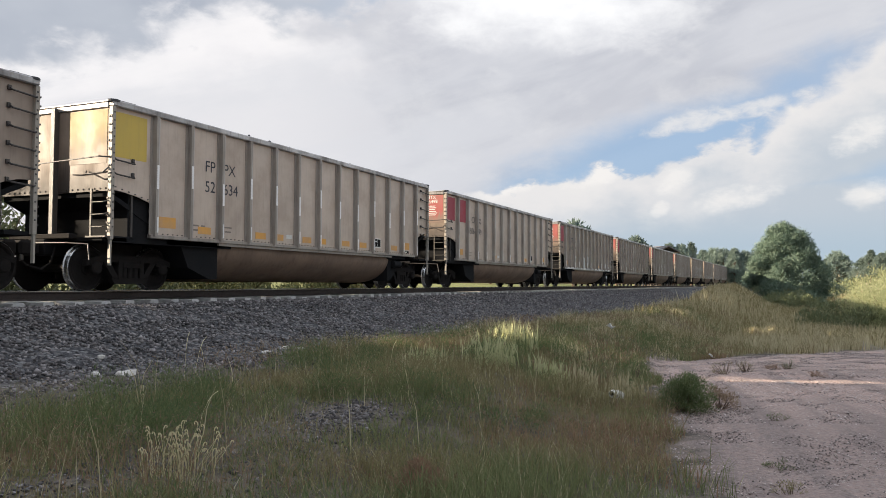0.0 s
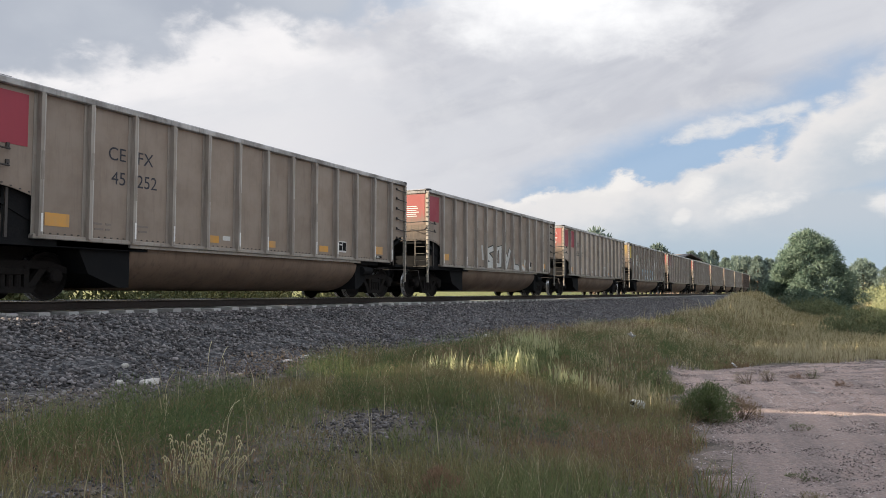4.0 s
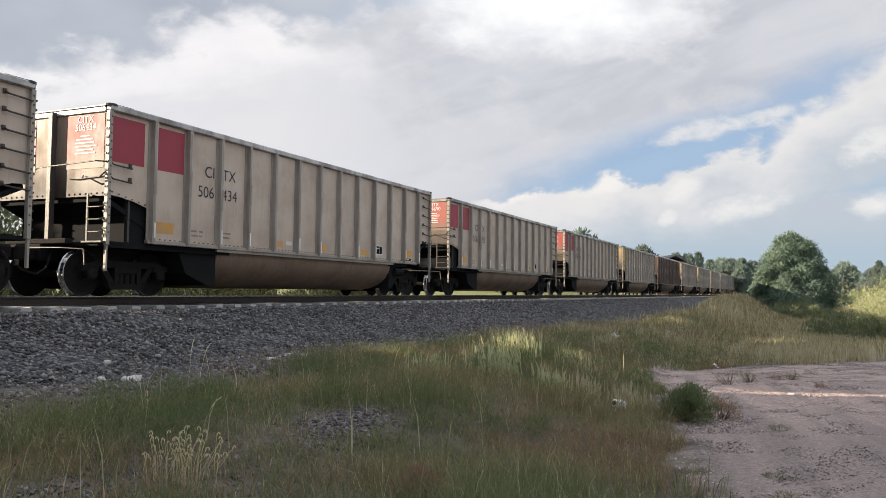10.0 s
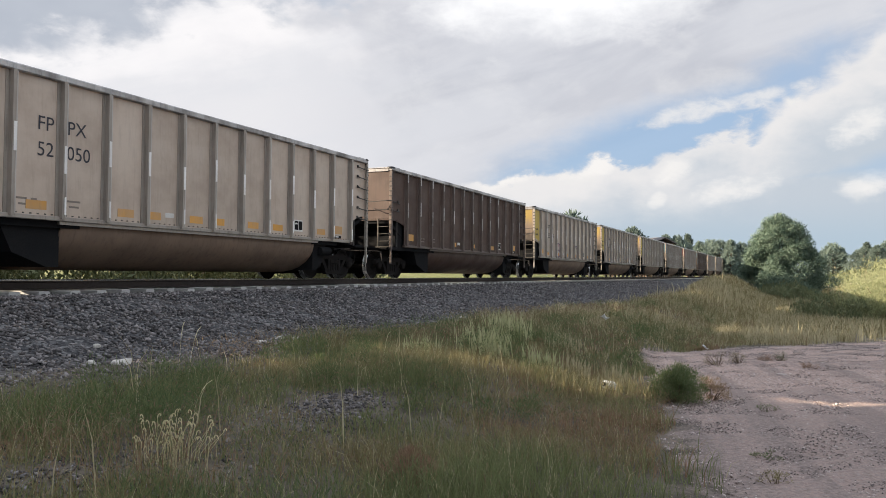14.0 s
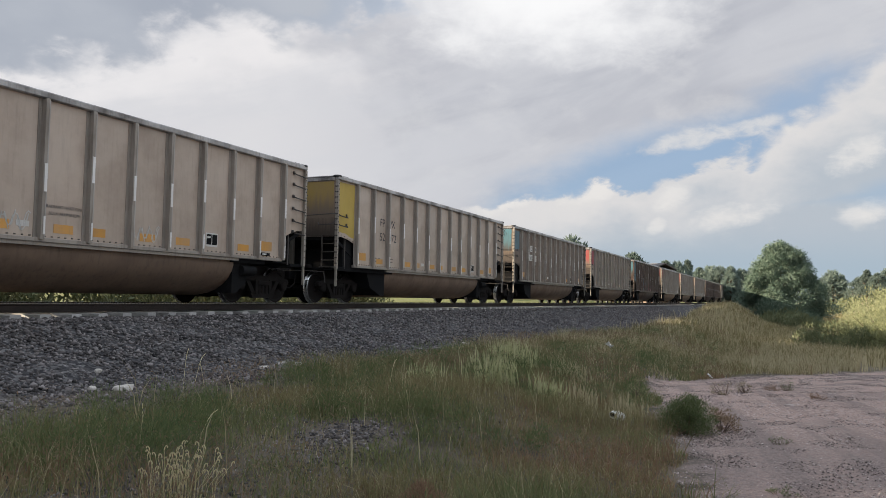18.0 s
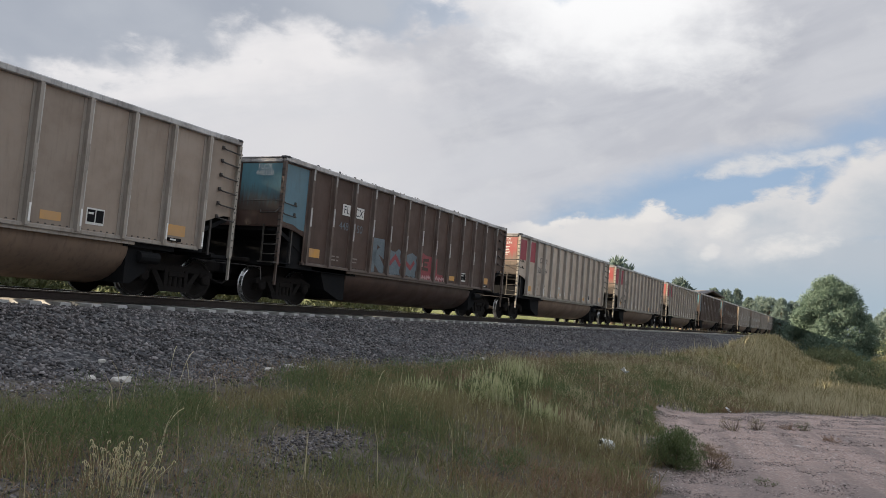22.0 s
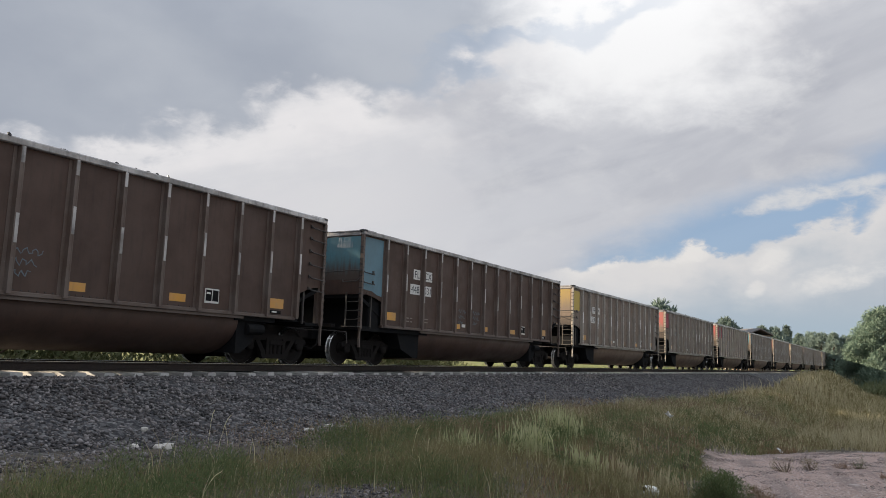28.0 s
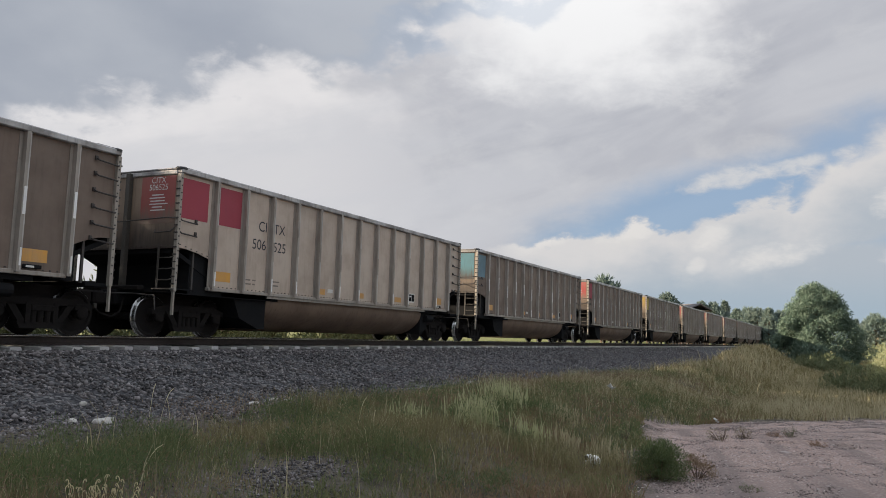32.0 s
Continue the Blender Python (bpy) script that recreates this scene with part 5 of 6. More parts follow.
def patchy(s, d, scale, seed):
    """Smooth noise in 0 to 1 over the ground."""
    r = np.random.default_rng(seed)
    out = np.zeros(len(s))
    for k in range(5):
        p, q, f = r.uniform(0, 6.28), r.uniform(0, 6.28), scale * (1 + 0.6 * k)
        out += np.sin(s * f * math.cos(p) + d * f * math.sin(p) + q) / (1 + 0.5 * k)
    return 0.5 + 0.5 * np.tanh(out * 0.7)


def make_grass():
    def field(n, s0, s1, power, d0, d1):
        s = s0 + (s1 - s0) * RNG.random(n) ** power
        return s, RNG.uniform(d0, d1, n)

    # green, olive, straw-coloured and russet grass in patches on the bank between ballast and lot
    s, d = field(420000, -12.5, 75, 2.1, 4.9, 15.5)
    left = 1 - smooth(s, -1, 4)
    toe = 5.25 + 0.35 * left + 1.0 * (1 - smooth(s, -5.5, -1.5)) + 0.6 * patchy(s, d, 0.8, 3) + ballast_edge(s) - 5.0 + 0.45 * smooth(s, -1, 4) * (1 - smooth(s, 16, 24))
    edge = lot_edge(s) - 0.15 + 0.7 * (patchy(s, d, 1.6, 4) - 0.5) + 60 * smooth(s, 17, 24)
    bare = 1.5 * np.exp(-((s + 4.6) / 0.85) ** 2 - ((d - 9.6) / 0.42) ** 2) + 1.3 * np.exp(-((s + 7.8) / 0.5) ** 2 - ((d - 9.5) / 0.3) ** 2)
    thin = smooth(d, toe - 0.5, toe + 0.9 + 0.6 * left) * (1 - smooth(d, edge - 0.5, edge + 0.15))
    clump = smooth(patchy(s, d, 1.7, 5), 0.15, 0.75)
    keep = (RNG.random(len(s)) < thin * (0.34 + 0.66 * clump)) & (RNG.random(len(s)) > bare)
    s, d, clump = s[keep], d[keep], clump[keep]
    tall = 0.1 + 0.14 * clump + 0.16 * patchy(s, d, 0.9, 6) + 0.12 * smooth(s, 4, 30)
    h = tall * RNG.uniform(0.45, 1.3, len(s)) * (0.55 + 0.8 * patchy(s, d, 1.9, 43)) * (1 - 0.5 * np.exp(-((s - 1.2) / 2.2) ** 2 - ((d - 9.8) / 1.4) ** 2))
    w = RNG.uniform(0.003, 0.006, len(s)) * (1 + (s + 11).clip(0) / 12)
    hue = patchy(s, d, 0.75, 8) + 0.3 * (RNG.random(len(s)) - 0.5) - 0.2 * (1 - smooth(s, -6, -3)) + 0.28 * smooth(s, -4, 0)
    rust = patchy(s, d, 1.0, 17) + 0.3 * (RNG.random(len(s)) - 0.5) - 0.1 + 0.3 * np.exp(-((s - 0.5) / 3.5) ** 2) * smooth(d, 8.5, 10.5)
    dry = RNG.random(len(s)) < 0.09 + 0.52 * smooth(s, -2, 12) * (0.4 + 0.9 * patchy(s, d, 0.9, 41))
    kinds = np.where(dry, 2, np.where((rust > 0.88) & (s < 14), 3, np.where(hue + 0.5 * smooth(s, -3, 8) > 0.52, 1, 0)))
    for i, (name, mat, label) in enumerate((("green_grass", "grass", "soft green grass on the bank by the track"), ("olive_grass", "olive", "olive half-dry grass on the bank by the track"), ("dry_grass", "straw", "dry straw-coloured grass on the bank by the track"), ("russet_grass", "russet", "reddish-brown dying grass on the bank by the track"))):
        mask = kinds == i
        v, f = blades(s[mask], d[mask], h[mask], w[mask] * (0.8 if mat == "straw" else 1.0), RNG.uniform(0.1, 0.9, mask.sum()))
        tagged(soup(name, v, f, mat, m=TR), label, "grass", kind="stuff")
    # low thin turf between the taller blades
    n = 190000
    s1, d1 = field(n, -11.5, 16, 1.7, 5.6, 12.6)
    left = 1 - smooth(s1, -1, 4)
    keep = (d1 > ballast_edge(s1) + 0.5) & (d1 < lot_edge(s1) - 0.1 + 0.5 * (patchy(s1, d1, 1.6, 4) - 0.5)) & (RNG.random(n) < smooth(d1, 5.4 + 1.1 * left, 6.6 + 1.4 * left)) & (RNG.random(n) < 0.12 + 0.88 * smooth(patchy(s1, d1, 2.3, 25), 0.2, 0.7))
    keep &= RNG.random(n) > 1.5 * np.exp(-((s1 + 4.6) / 0.85) ** 2 - ((d1 - 9.6) / 0.42) ** 2) + 1.3 * np.exp(-((s1 + 7.8) / 0.5) ** 2 - ((d1 - 9.5) / 0.3) ** 2)
    s1, d1 = s1[keep], d1[keep]
    tint = np.clip(patchy(s1, d1, 1.3, 27) + 0.5 * (RNG.random(len(s1)) - 0.5), 0, 0.999)
    for i, (name, mat, label) in enumerate((("green_turf", "grass", "low green turf on the bank"), ("olive_turf", "olive", "low olive turf on the bank"), ("russet_turf", "russet", "low reddish dry turf on the bank"))):
        mask = (tint >= (0, 0.45, 0.85)[i]) & (tint < (0.45, 0.85, 1.0)[i])
        v, f = blades(s1[mask], d1[mask], RNG.uniform(0.05, 0.17, mask.sum()), RNG.uniform(0.003, 0.007, mask.sum()) * (1 + (s1[mask] + 11) / 12), RNG.uniform(0.2, 1.1, mask.sum()))
        tagged(soup(name, v, f, mat, m=TR), label, "turf", kind="stuff")
    # a haze of fine seed heads, reddish in patches
    n = 90000
    s2, d2 = field(n, -11.5, 40, 1.9, 5.9, 12.6)
    keep = (RNG.random(n) < smooth(patchy(s2, d2, 1.0, 17), 0.45, 0.95) * (1 - 0.6 * smooth(s2, 6, 20))) & (d2 < lot_edge(s2) - 0.1) & (d2 > ballast_edge(s2) + 0.7)
    s2, d2 = s2[keep], d2[keep]
    v, f = leaves(np.stack([s2, -d2, ground_z(s2, d2) + RNG.uniform(0.08, 0.34, len(s2))], -1), np.full(len(s2), 0.02), 1, 0.035, 0.006, 0.8)
    v = v.reshape(-1, 4, 3)
    mid = v.mean(1, keepdims=True)
    v = (mid + (v - mid) * (1 + (s2 + 11) / 14)[:, None, None]).reshape(-1, 3)
    tagged(soup("seed_heads", v, f, "haze", m=TR), "fine brownish seed heads over the grass", "seed heads", kind="stuff")
    # feathery green weeds among the grass
    m = 1250
    s3, d3 = field(m, -10, 30, 1.7, 6.4, 11.6)
    keep = (d3 > ballast_edge(s3) + 0.9) & (d3 < lot_edge(s3) - 0.3) & (patchy(s3, d3, 0.75, 8) < 0.6) & ((s3 + 4.6) ** 2 + 3 * (d3 - 9.6) ** 2 > 1.2) & ((s3 > -2) | (d3 > 7.2))
    s3, d3 = s3[keep], d3[keep]
    r3 = RNG.uniform(0.1, 0.3, len(s3))
    v, f = leaves(np.stack([s3, -d3, ground_z(s3, d3) + r3 * 0.7], -1), r3, 220, 0.06, 0.006, 1.1, 0.8)
    tagged(soup("feathery_weeds", v, f, "weed", m=TR), "soft feathery green weeds in the grass", "weeds", kind="stuff")
    # grass goes on along the bank behind the place where one stands
    n = 40000
    s, d = RNG.uniform(-60, -10.5, n), RNG.uniform(5.4, 15, n)
    keep = (d < lot_edge(s) - 0.2 + 0.6 * (patchy(s, d, 1.6, 4) - 0.5)) & (RNG.random(n) < 0.4 + 0.6 * patchy(s, d, 1.7, 5))
    s, d = s[keep], d[keep]
    v, f = blades(s, d, RNG.uniform(0.1, 0.4, len(s)), RNG.uniform(0.01, 0.025, len(s)), RNG.uniform(0.1, 0.8, len(s)))
    tagged(soup("bank_grass", v, f, "olive", m=TR), "olive grass further along the bank", "grass", kind="stuff")
    # tall clumps of green, pale and straw-coloured spikes on the bank; the pale ones have sunlight in their colour
    for name, mat, count, s0, d0, wide, tall, label in (
            ("tall_weeds", "weed", 90, 2.1, 8.7, 0.35, 0.42, "tall green spiky weeds standing on the bank"),
            ("pale_spikes", "sunny_spike", 300, 2.6, 8.85, 0.3, 0.62, "tall light green grass spikes on the bank"),
            ("pale_spikes", "sunny_spike", 130, 1.55, 8.7, 0.3, 0.42, "low light green grass spikes on the bank"),
            ("pale_spikes", "sunny_spike", 90, -0.35, 8.5, 0.25, 0.4, "pale grass spikes near the ballast"),
            ("pale_spikes", "sunny_spike", 170, 0.1, 9.45, 0.22, 0.52, "light green clump of grass spikes on the bank"),
            ("pale_spikes", "sunny_spike", 110, 0.35, 10.2, 0.2, 0.42, "small pale green clump of grass on the bank"),
            ("dry_grass_clump", "straw", 110, 0.6, 10.75, 0.16, 0.4, "straw-coloured grass clump on the bank"),
            ("dry_grass_clump", "straw", 150, 0.85, 11.25, 0.2, 0.36, "pale dry grass clump at the edge of the lot"),
            ("dry_grass_clump", "straw", 200, 2.95, 9.95, 0.26, 0.34, "low straw-coloured grass clump on the bank")):
        s4, d4 = RNG.normal(s0, wide, count), RNG.normal(d0, wide * 0.7, count)
        near = np.exp(-((s4 - s0) / (1.3 * wide)) ** 2)
        v, f = blades(s4, d4, tall * RNG.uniform(0.45, 1.1, count) * (0.6 + 0.45 * near), RNG.uniform(0.016, 0.034, count), RNG.uniform(0.03, 0.3, count))
        tagged(soup(name, v, f, mat, m=TR), label, "grass", kind="stuff")
    n = 420
    s4, d4 = RNG.normal(36, 5, n), RNG.normal(10.2, 0.9, n)
    v, f = blades(s4, d4, RNG.uniform(0.5, 1.0, n), RNG.uniform(0.02, 0.045, n), RNG.uniform(0.05, 0.5, n))
    tagged(soup("reed_clump", v, f, "straw", m=TR), "tall pale reedy grass on the grassy hump", "grass", kind="stuff")
    # taller stalks with seed heads
    n = 200
    s, d = field(n, -10, 45, 1.2, 6.8, 11.0)
    v, f = blades(s, d, RNG.uniform(0.4, 0.75, n), RNG.uniform(0.004, 0.009, n) * (1 + (s + 11) / 20), RNG.uniform(0.05, 0.4, n))
    tagged(soup("grass_stalks", v, f, "straw", m=TR), "tall pale dry stalks standing above the grass", "grass stalks", kind="stuff")
    # far rough grass past the lot and beyond the track
    n = 36000
    s, d = RNG.uniform(18, 110, n), RNG.uniform(8, 50, n)
    keep = (s > 34) | (d < lot_edge(s) + 0.2)
    s, d = s[keep], d[keep]
    v, f = blades(s, d, RNG.uniform(0.2, 0.6, len(s)), RNG.uniform(0.03, 0.07, len(s)), RNG.uniform(0.1, 0.6, len(s)))
    tagged(soup("meadow_grass", v, f, "olive", m=TR), "pale dry meadow grass beyond the lot", "grass", kind="stuff")
    n = 30000
    s, d = RNG.uniform(13, 40, n), RNG.uniform(12.5, 26, n)
    keep = (d < lot_edge(s) + 0.5 * (patchy(s, d, 1.6, 4) - 0.5)) & (RNG.random(n) < 0.3 + 0.7 * patchy(s, d, 0.7, 31))
    s, d = s[keep], d[keep]
    v, f = blades(s, d, RNG.uniform(0.15, 0.6, len(s)) * (0.5 + 0.7 * patchy(s, d, 0.8, 33)), RNG.uniform(0.012, 0.03, len(s)), RNG.uniform(0.1, 0.6, len(s)))
    tagged(soup("verge_grass", v, f, "straw", m=TR), "pale dry grass along the far edge of the lot", "grass", kind="stuff")
    n = 24000
    s = -20 + 150 * RNG.random(n) ** 1.3
    d = -5.2 - np.where(s < 18, 3.5, 12) * RNG.random(n) ** 1.5
    v, f = blades(s, d, RNG.uniform(0.2, 0.65, n), RNG.uniform(0.012, 0.035, n), RNG.uniform(0.1, 0.6, n))
    tagged(soup("grass_beyond_track", v, f, "grass", m=TR), "sunlit green grass behind the track", "grass", kind="stuff")


def leaves(centres, radii, count, length, width, rise=0.3, squash=0.8, scaly=0.0):
    """Little four-cornered leaves round clump centres."""
    c = np.repeat(np.asarray(centres, float), count, 0)
    r = np.repeat(np.asarray(radii, float), count)
    n = len(c)
    u = RNG.normal(size=(n, 3))
    u /= np.linalg.norm(u, axis=1, keepdims=True)
    p = c + u * (r * RNG.uniform(0.35, 1.0, n))[:, None] * np.array([1, 1, squash])
    ax = u + RNG.normal(0, 0.45, (n, 3)) + [0, 0, rise]
    if scaly:
        ax = np.cross(u, RNG.normal(size=(n, 3))) * scaly + ax * (1 - scaly)
    ax /= np.linalg.norm(ax, axis=1, keepdims=True)
    wd = np.cross(ax, u + RNG.normal(0, 0.35, (n, 3)) if scaly else RNG.normal(size=(n, 3)))
    wd /= np.linalg.norm(wd, axis=1, keepdims=True)
    ln, wi = length * RNG.uniform(0.6, 1.3, n), width * RNG.uniform(0.6, 1.3, n)
    q = p + ax * ln[:, None]
    m = (p + q) / 2
    v = np.stack([p, m - wd * wi[:, None] / 2, q, m + wd * wi[:, None] / 2], 1).reshape(-1, 3)
    return v, np.arange(4 * n).reshape(-1, 4)


def limbs(base, tips, r0, tall):
    """A tapered trunk and limbs that reach for the clumps."""
    bm = shape()
    prev, k = Vector(base), 5
    for i in range(k):
        nxt = Vector((0.12 * math.sin(i * 1.9) * tall / 8, 0.1 * math.cos(i * 2.3) * tall / 8, tall * (i + 1) / k))
        rod(bm, prev, nxt, r0 * (1 - i / k) + 0.02, 9, r0 * (1 - (i + 1) / k) + 0.02)
        prev = nxt
    for t in tips:
        z = max(t[2] * 0.62, 0.5)
        rod(bm, (0, 0, z), t, r0 * 0.22, 5, 0.015)
    return bm


def pine(tall, wide, clumps, count, leaf, mat, low=0.08, pointed=0.35, seed=1, full=0.18, slim=0.3, scaly=0.0, tuft=1.0):
    r = np.random.default_rng(seed)
    t = r.random(clumps) ** (1.05 if full > 0.3 else 0.8)
    z = tall * (low + (0.97 - low) * t)
    prof = np.sin(np.pi * (full + (1 - full) * t) ** 0.9) ** 0.6 * (1 - pointed * t)
    ang = r.uniform(0, 2 * np.pi, clumps)
    lump = 1 + 0.13 * np.sin(3 * ang + 5 * t) + 0.17 * np.sin(7 * ang + 11 * t + 2)
    rad = wide / 2 * prof * lump * r.uniform(0.12 if full > 0.3 else 0.3, 1.0, clumps) ** (0.3 if full > 0.3 else 0.5)
    c = np.stack([rad * np.cos(ang), rad * np.sin(ang), z], -1)
    v, f = leaves(c, tuft * wide * r.uniform(0.045, 0.115, clumps), count, leaf, leaf * slim, 0.5, 0.8, scaly)
    tips = [tuple(p) for p in c[:: max(1, clumps // 28)]]
    return v, f, limbs((0, 0, -0.2), tips, 0.035 * tall, tall * 0.93)


def make_tree(name, label, category, m, data, mat, group=""):
    tree = tagged(new(name), label, category, group)
    tree.matrix_basis = m
    v, f, bm = data
    soup("crown", v, f, mat, tree)
    part("trunk", bm, "bark", tree)
    return tree


def at_world(x, y, rz=0.0, up=0.0):
    q = np.array([x, y]) - np.array(ORIGIN[:2])
    return Matrix.Translation((x, y, float(ground_z(q @ ALONG, q @ ASIDE)) + up)) @ Matrix.Rotation(radians(rz), 4, "Z")


def make_trees():
    base = at_world(31.2, 72.2)
    make_tree("pine_tree", "large bushy green pine standing behind the grassy hump", "pine tree", base, pine(7.05 - base.translation.z, 7.7, 170, 560, 0.24, "pine", -0.02, 0.14, 3, 0.42, 0.3, 0.45, 1.4), "pine")
    # trees on the sunny side behind the track, with an open stretch between them
    for i, (s, d, tall, wide) in enumerate(((-0.4, -14.0, 10.6, 6.0), (-2.9, -13.6, 9.4, 4.8), (2.6, -15.5, 10.2, 5.4), (-14.7, -14.5, 10.4, 7.0), (-22.5, -14.0, 10.8, 7.0), (-29.5, -15.0, 10.5, 7.0))):
        make_tree("roadside_tree", "leafy green tree standing behind the track", "tree", place(s, -(-d), 0, 50 * i), pine(tall, wide, 230, 80, 0.3, "sage", 0.05, 0.2, 40 + i), "sage", "trees behind the track")
    far = []
    for i in range(4):
        tall = (6.0, 8.0, 7.0, 10.0)[i]
        proto = make_tree("distant_pine", "distant pine on the wooded hill beyond the track", "pine tree", Matrix(), pine(tall, (5.5, 5.0, 6.5, 4.5)[i], 110, 34, 0.6, "hazed_far_pine", 0.12, (0.3, 0.5, 0.25, 0.75)[i], 20 + i), "hazed_far_pine", "distant pines")
        far.append((tall, proto))
    # bearing and distance across the picture, height of the top, kind
    spots = [(0.166, 124, 11.2, 0), (0.245, 138, 9.7, 2), (0.287, 150, 9.3, 1), (0.302, 150, 8.9, 2), (0.315, 181, 11.2, 3), (0.33, 170, 9.0, 1), (0.343, 168, 9.1, 0), (0.356, 165, 8.9, 2), (0.37, 160, 8.9, 1), (0.383, 165, 8.4, 2), (0.398, 170, 8.6, 0), (0.41, 150, 7.6, 2),
             (0.476, 165, 8.0, 3), (0.487, 150, 7.1, 1), (0.5, 148, 8.3, 0), (0.512, 150, 7.7, 3), (0.532, 132, 6.6, 2), (0.543, 130, 7.9, 1), (0.557, 128, 7.3, 2), (0.57, 135, 8.4, 0), (0.6, 130, 7.0, 2), (0.62, 140, 8.0, 3), (0.645, 130, 7.2, 2), (0.67, 140, 7.6, 0),
             (0.06, 150, 8.0, 0), (0.1, 160, 8.4, 2), (0.13, 170, 8.8, 1), (0.2, 165, 8.6, 2), (0.22, 175, 9.0, 0)]
    used = set()
    for i, (u, y, top, kind) in enumerate(spots):
        tall, proto = far[kind]
        m = at_world(u * y, y, 67 * i)
        k = (top - (0.7 if u > 0.45 else 0.2) - m.translation.z) / tall
        ob = proto if kind not in used else copy_thing(proto, m)
        used.add(kind)
        ob.matrix_basis = m @ Matrix.Diagonal((k * 1.05, k * 1.05, k, 1))
    # low scrub on the far slope
    c = np.stack([RNG.uniform(52, 100, 190), RNG.uniform(96, 135, 190), np.zeros(190)], -1)
    q = c[:, :2] - np.array(ORIGIN[:2])
    c[:, 2] = ground_z(q @ ALONG, q @ ASIDE) + 0.6
    v, f = leaves(c, RNG.uniform(0.7, 2.0, 190), 70, 0.5, 0.25, 0.2, 0.7)
    tagged(soup("hillside_scrub", v, f, "sage"), "grey-green scrub on the dry hillside", "scrub", kind="stuff")


def shrub(name, label, x, y, wide, tall, clumps, count, leaf, slim, mat, seed, low=0.18):
    r = np.random.default_rng(seed)
    a, q = r.uniform(0, 2 * np.pi, clumps), r.random(clumps) ** 0.6
    z = tall * r.uniform(low, 0.9, clumps) * (1 - 0.45 * q * q)
    c = np.stack([wide / 2 * q * np.cos(a), wide / 2 * q * np.sin(a), z], -1)
    v, f = leaves(c, r.uniform(0.1, 0.19, clumps) * min(wide, tall * 1.6), count, leaf, leaf * slim, 0.9)
    bush = tagged(new(name), label, "shrub")
    bush.matrix_basis = at_world(x, y, 20 * seed)
    soup("foliage", v, f, mat, bush)
    bm = shape()
    for p in c[:: max(1, clumps // 16)]:
        rod(bm, (p[0] * 0.1, p[1] * 0.1, -0.05), tuple(p), 0.0015 + 0.014 * tall, 5, 0.002 + 0.002 * tall)
    tagged(part("stem", bm, "bark", bush), kind="stuff")


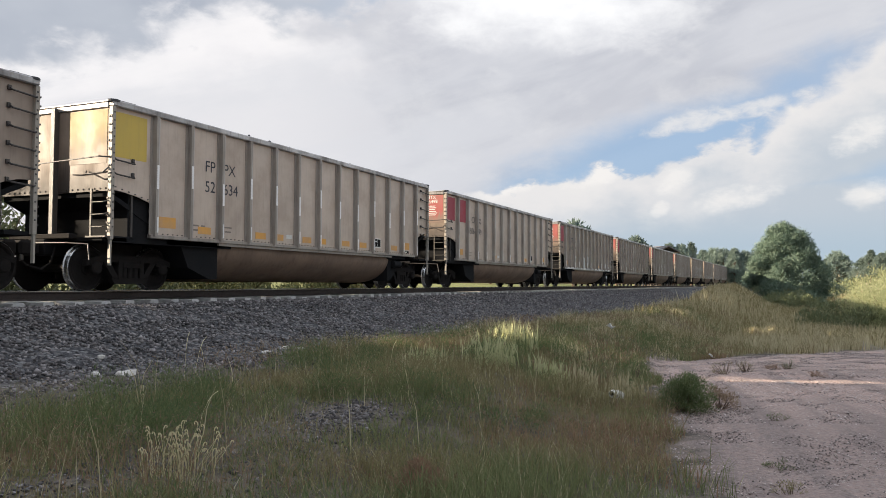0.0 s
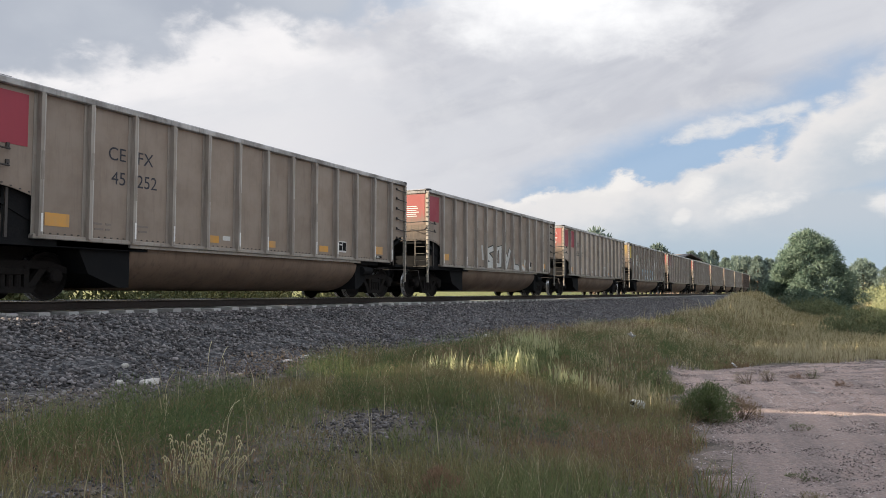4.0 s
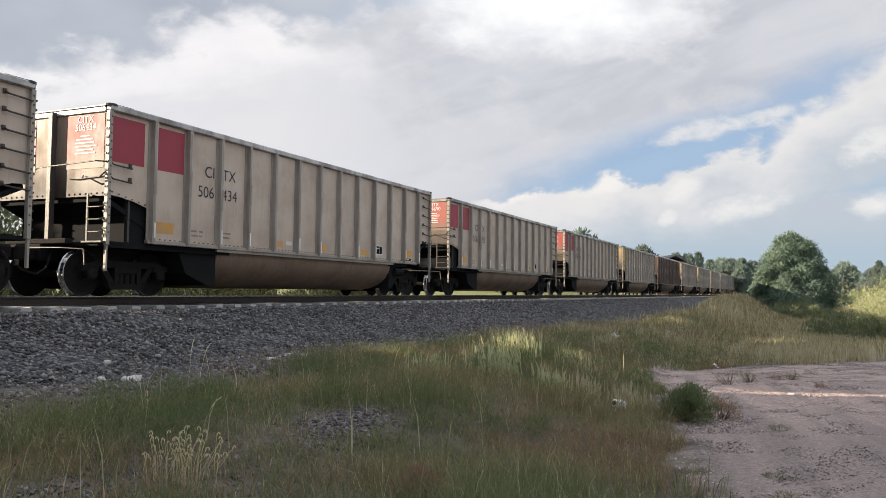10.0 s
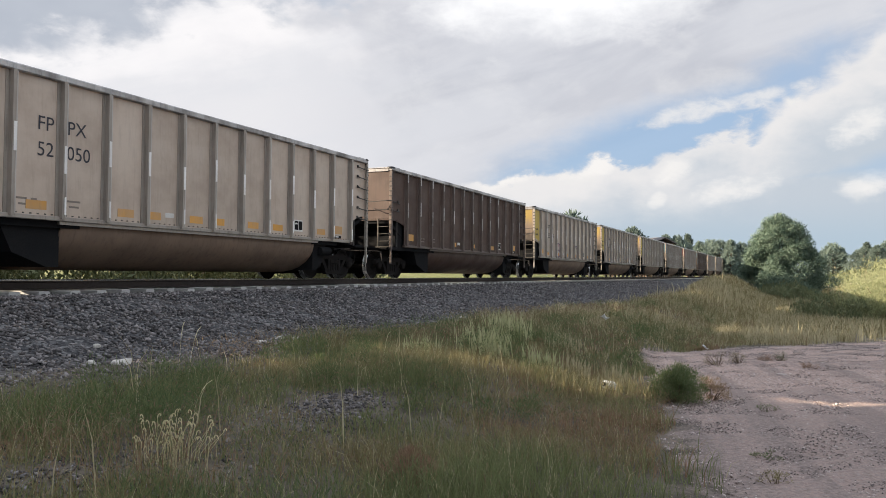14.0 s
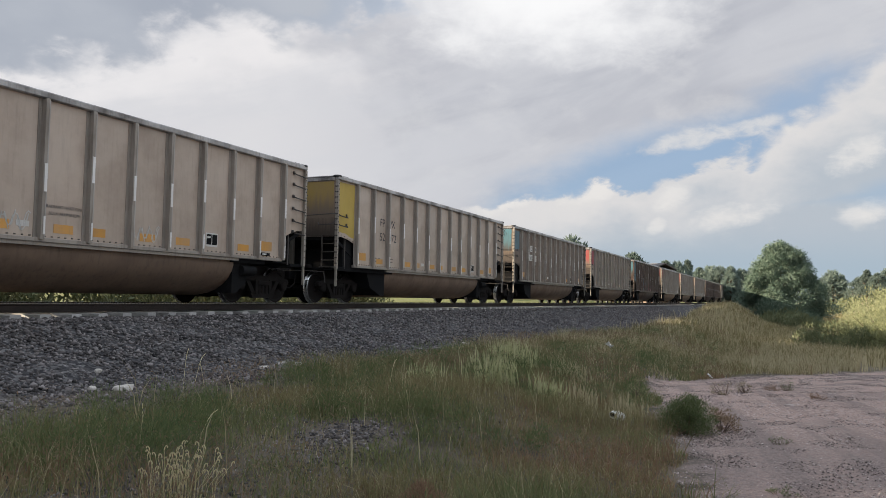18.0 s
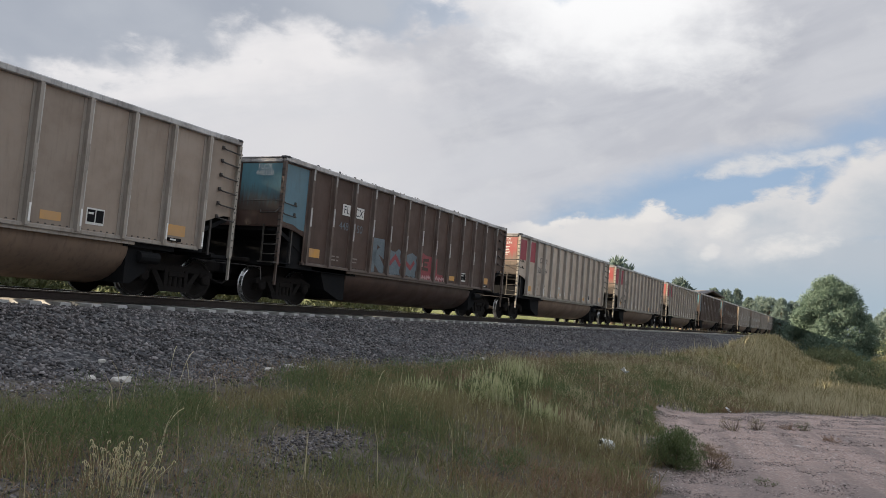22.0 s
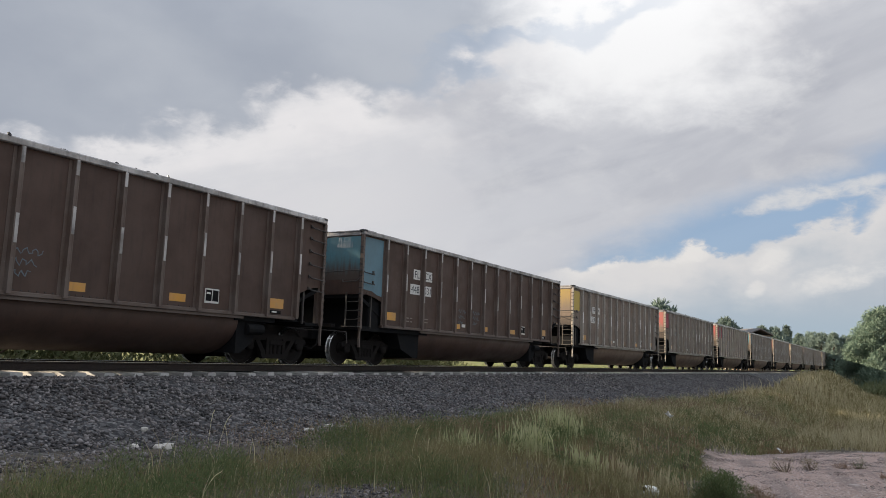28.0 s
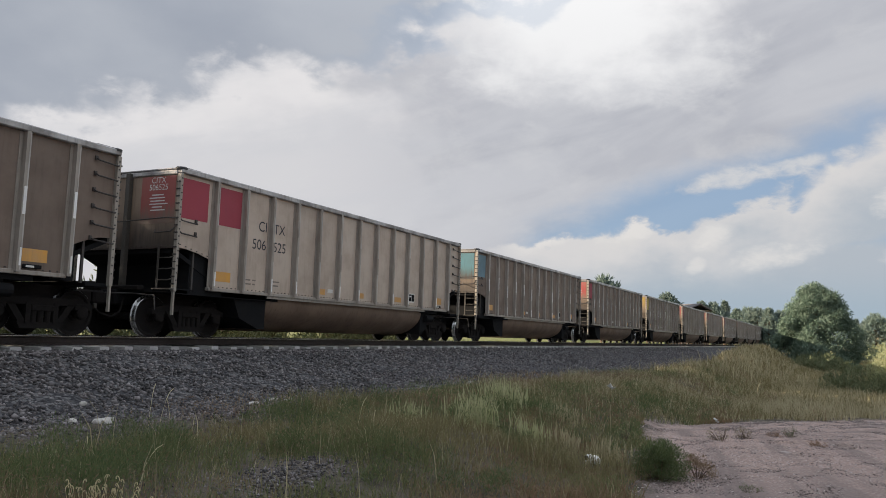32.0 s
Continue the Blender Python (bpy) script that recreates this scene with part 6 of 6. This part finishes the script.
def make_shrubs():
    shrub("willow_shrub", "yellow-green willow shrub catching the sun", 20.6, 35.5, 4.6, 2.9, 120, 150, 0.12, 0.25, "willow", 1)
    shrub("willow_shrub", "tall yellow-green willow shrub beyond the lot", 24.6, 42.0, 5.6, 3.4, 120, 140, 0.14, 0.25, "willow", 2)
    shrub("sage_shrub", "low grey-green shrub in the shade", 18.2, 36.0, 3.8, 1.3, 60, 80, 0.18, 0.25, "sage", 3)
    shrub("sage_shrub", "low grey-green shrub in the shade", 22.3, 37.5, 3.6, 1.5, 60, 80, 0.18, 0.25, "sage", 4)
    shrub("sage_shrub", "low grey-green shrub in the shade", 26.5, 60.0, 5.0, 1.6, 60, 70, 0.25, 0.25, "sage", 5)
    shrub("willow_shrub", "yellow-green willow shrub beyond the lot", 33.0, 50.0, 6.0, 3.6, 120, 120, 0.16, 0.25, "willow", 12)
    shrub("green_weed", "dark green weed bush at the edge of the lot", 3.12, 10.15, 0.62, 0.52, 150, 80, 0.05, 0.12, "weed", 6, 0.05)
    shrub("dry_weed", "half-dry weed beside the dark green bush", 3.66, 10.46, 0.45, 0.34, 40, 40, 0.05, 0.12, "haze", 7, 0.05)
    for x, y, wide, tall, mat, label, seed in (
        (7.19, 16.5, 0.4, 0.3, "weed", "small grey-green weed growing in the gravel", 8), (6.95, 16.6, 0.4, 0.14, "rust_weed", "low brown weed growing in the gravel", 13),
        (6.13, 16.0, 0.42, 0.26, "olive", "small dry brown weed growing in the gravel", 9), (5.45, 15.3, 0.5, 0.3, "olive", "small yellowish weed growing in the gravel", 14),
        (7.05, 14.95, 0.4, 0.1, "rust_weed", "flat reddish weed growing in the gravel", 15), (3.95, 9.4, 0.25, 0.12, "weed", "small green weed growing in the gravel", 16),
        (2.91, 6.9, 0.24, 0.08, "weed", "small flat weed growing in the gravel", 10), (2.6, 5.95, 0.28, 0.1, "olive", "small half-dry weed growing in the gravel", 17),
        (3.4, 13.9, 0.3, 0.45, "straw", "straw-coloured weed tuft at the edge of the lot", 19)):
        shrub("gravel_weed", label, x, y, wide, tall, 12 if y < 10 else 26, 24, 0.03, 0.14, "sage" if mat == "weed" else mat, seed, 0.02)
    shrub("rusty_weed", "rust-brown dead weed in the grass", -0.16, 5.62, 0.36, 0.3, 80, 80, 0.05, 0.08, "rust_weed", 11)
    for i in range(-6, 13):
        q = TR @ Vector((-24 + 4.2 * i, 8.6 + 1.1 * math.sin(i * 2.1), 0))
        shrub("trackside_shrub", "green shrub growing behind the track", q.x, q.y, 4.4, (4.7 if 6 <= i <= 9 else 3.1 if i in (3, 4, 5) else 3.5) + 0.25 * math.sin(i * 1.7), 150, 60, 0.26, 0.3, "sage", 30 + i, -0.05)
    q = TR @ Vector((0.1, 8.6, 0))
    shrub("trackside_shrub", "tall green shrub growing behind the track", q.x, q.y, 3.0, 4.6, 110, 46, 0.26, 0.3, "sage", 60, -0.05)
    # curling pale seed heads
    plume = tagged(new("dry_grass_tuft"), "tuft of pale curling dry grass heads", "grass tuft")
    plume.matrix_basis = at_world(-1.78, 5.35)
    r = np.random.default_rng(5)
    for i in range(64):
        a, q = r.uniform(0, 6.28), r.random() ** 0.7
        x, y, hgt = 0.26 * q * math.cos(a), 0.2 * q * math.sin(a), r.uniform(0.16, 0.36)
        lean = r.uniform(-0.05, 0.1) + 0.2 * x
        bm = shape()
        top = (x + lean, y, hgt)
        bent(bm, [(x, y, -0.03), (x + lean * 0.3, y, hgt * 0.6), top], 0.0016, 4)
        k, turn = r.uniform(0.008, 0.014), r.choice((-1, 1))
        curl = [(top[0] + turn * k * (1 - math.cos(j * 0.75)), y, top[2] + k * 1.5 * math.sin(j * 0.75) + 0.004 * j) for j in range(6)]
        bent(bm, curl, 0.0036, 4)
        part("stalk", bm, "plume", plume)
    # single tall bleached stalks
    for i, (s, d, tall) in enumerate(((-4.45, 7.45, 0.66), (-4.35, 7.5, 0.6), (-4.2, 7.55, 0.5), (-2.65, 9.05, 0.55), (-2.5, 9.2, 0.4), (-6.2, 8.6, 0.4), (-6.0, 9.0, 0.34), (-3.6, 9.8, 0.36))):
        lean = 0.12 * math.sin(i * 2.4) + 0.06
        bm = shape()
        bent(bm, [(0, 0, -0.03), (lean * 0.3, 0, tall * 0.5), (lean * 0.8, 0.01, tall * 0.8)], 0.0022, 4)
        bent(bm, [(lean * 0.8, 0.01, tall * 0.8), (lean * 1.1, 0.01, tall * 0.93), (lean * 1.5, 0.01, tall)], 0.0032, 5)
        ob = part("grass_stalk", bm, "plume")
        ob.matrix_basis = place(s, d)
        tagged(ob, "single tall bleached grass stalk with a thin head", "grass stalk", "bleached grass stalks")


def make_house():
    house = tagged(new("house"), "brown house with a dark shingled gable roof on the hill", "house")
    house.matrix_basis = at_world(0.272 * 140, 140, 25)
    top = 8.35 - house.matrix_basis.translation.z
    eave = top - 1.1
    bm = shape()
    box(bm, -2.2, 2.2, -2.6, 2.6, -0.3, eave)
    wall = part("wall", bm, "siding", house)
    bm = shape()
    prism(bm, [(-2.6, eave - 0.1), (0, top - 0.2), (2.6, eave - 0.1), (2.6, eave + 0.1), (0, top), (-2.6, eave + 0.1)], -3.0, 3.0)
    part("roof", bm, "roofing", house)
    for x in (-1.4, 0.0, 1.4):
        bm = shape()
        box(bm, x - 0.5, x + 0.5, -2.66, -2.6, eave - 2.0, eave - 0.7)
        win = part("window", bm, "pale", house)
        bm = shape()
        box(bm, x - 0.42, x + 0.42, -2.675, -2.66, eave - 1.92, eave - 0.78)
        part("pane", bm, "glass", win)


# ---------------------------------------------------------------- what moves


def motions():
    for k, car in CARS:
        walk(car, [(t / 2, car_pose(k, t / 2)) for t in range(0, 65)])
        wheels = [(truck, w) for truck in car.children if truck.name.startswith("truck") for w in truck.children if w.name.startswith("wheelset")]
        near = [i / FPS for i in range(0, 32 * FPS + 1) if -20 < LENGTH * k - travelled(i / FPS) < 34]
        if not near:
            continue
        times = sorted({0.0, *near, 32.0})
        for truck, w in wheels:
            x = w.matrix_basis.translation.x
            rows = []
            for t in times:
                u = min(max(t, near[0]), near[-1])
                rows.append((t, Matrix.Translation((x, 0, WHEEL)) @ Matrix.Rotation(-(travelled(u) - travelled(near[0])) / WHEEL, 4, "Y")))
            walk(w, rows)


make_ground()
make_track()
make_ballast()
make_rocks()
make_trees()
make_shrubs()
make_house()
make_grass()
make_train()
motions()
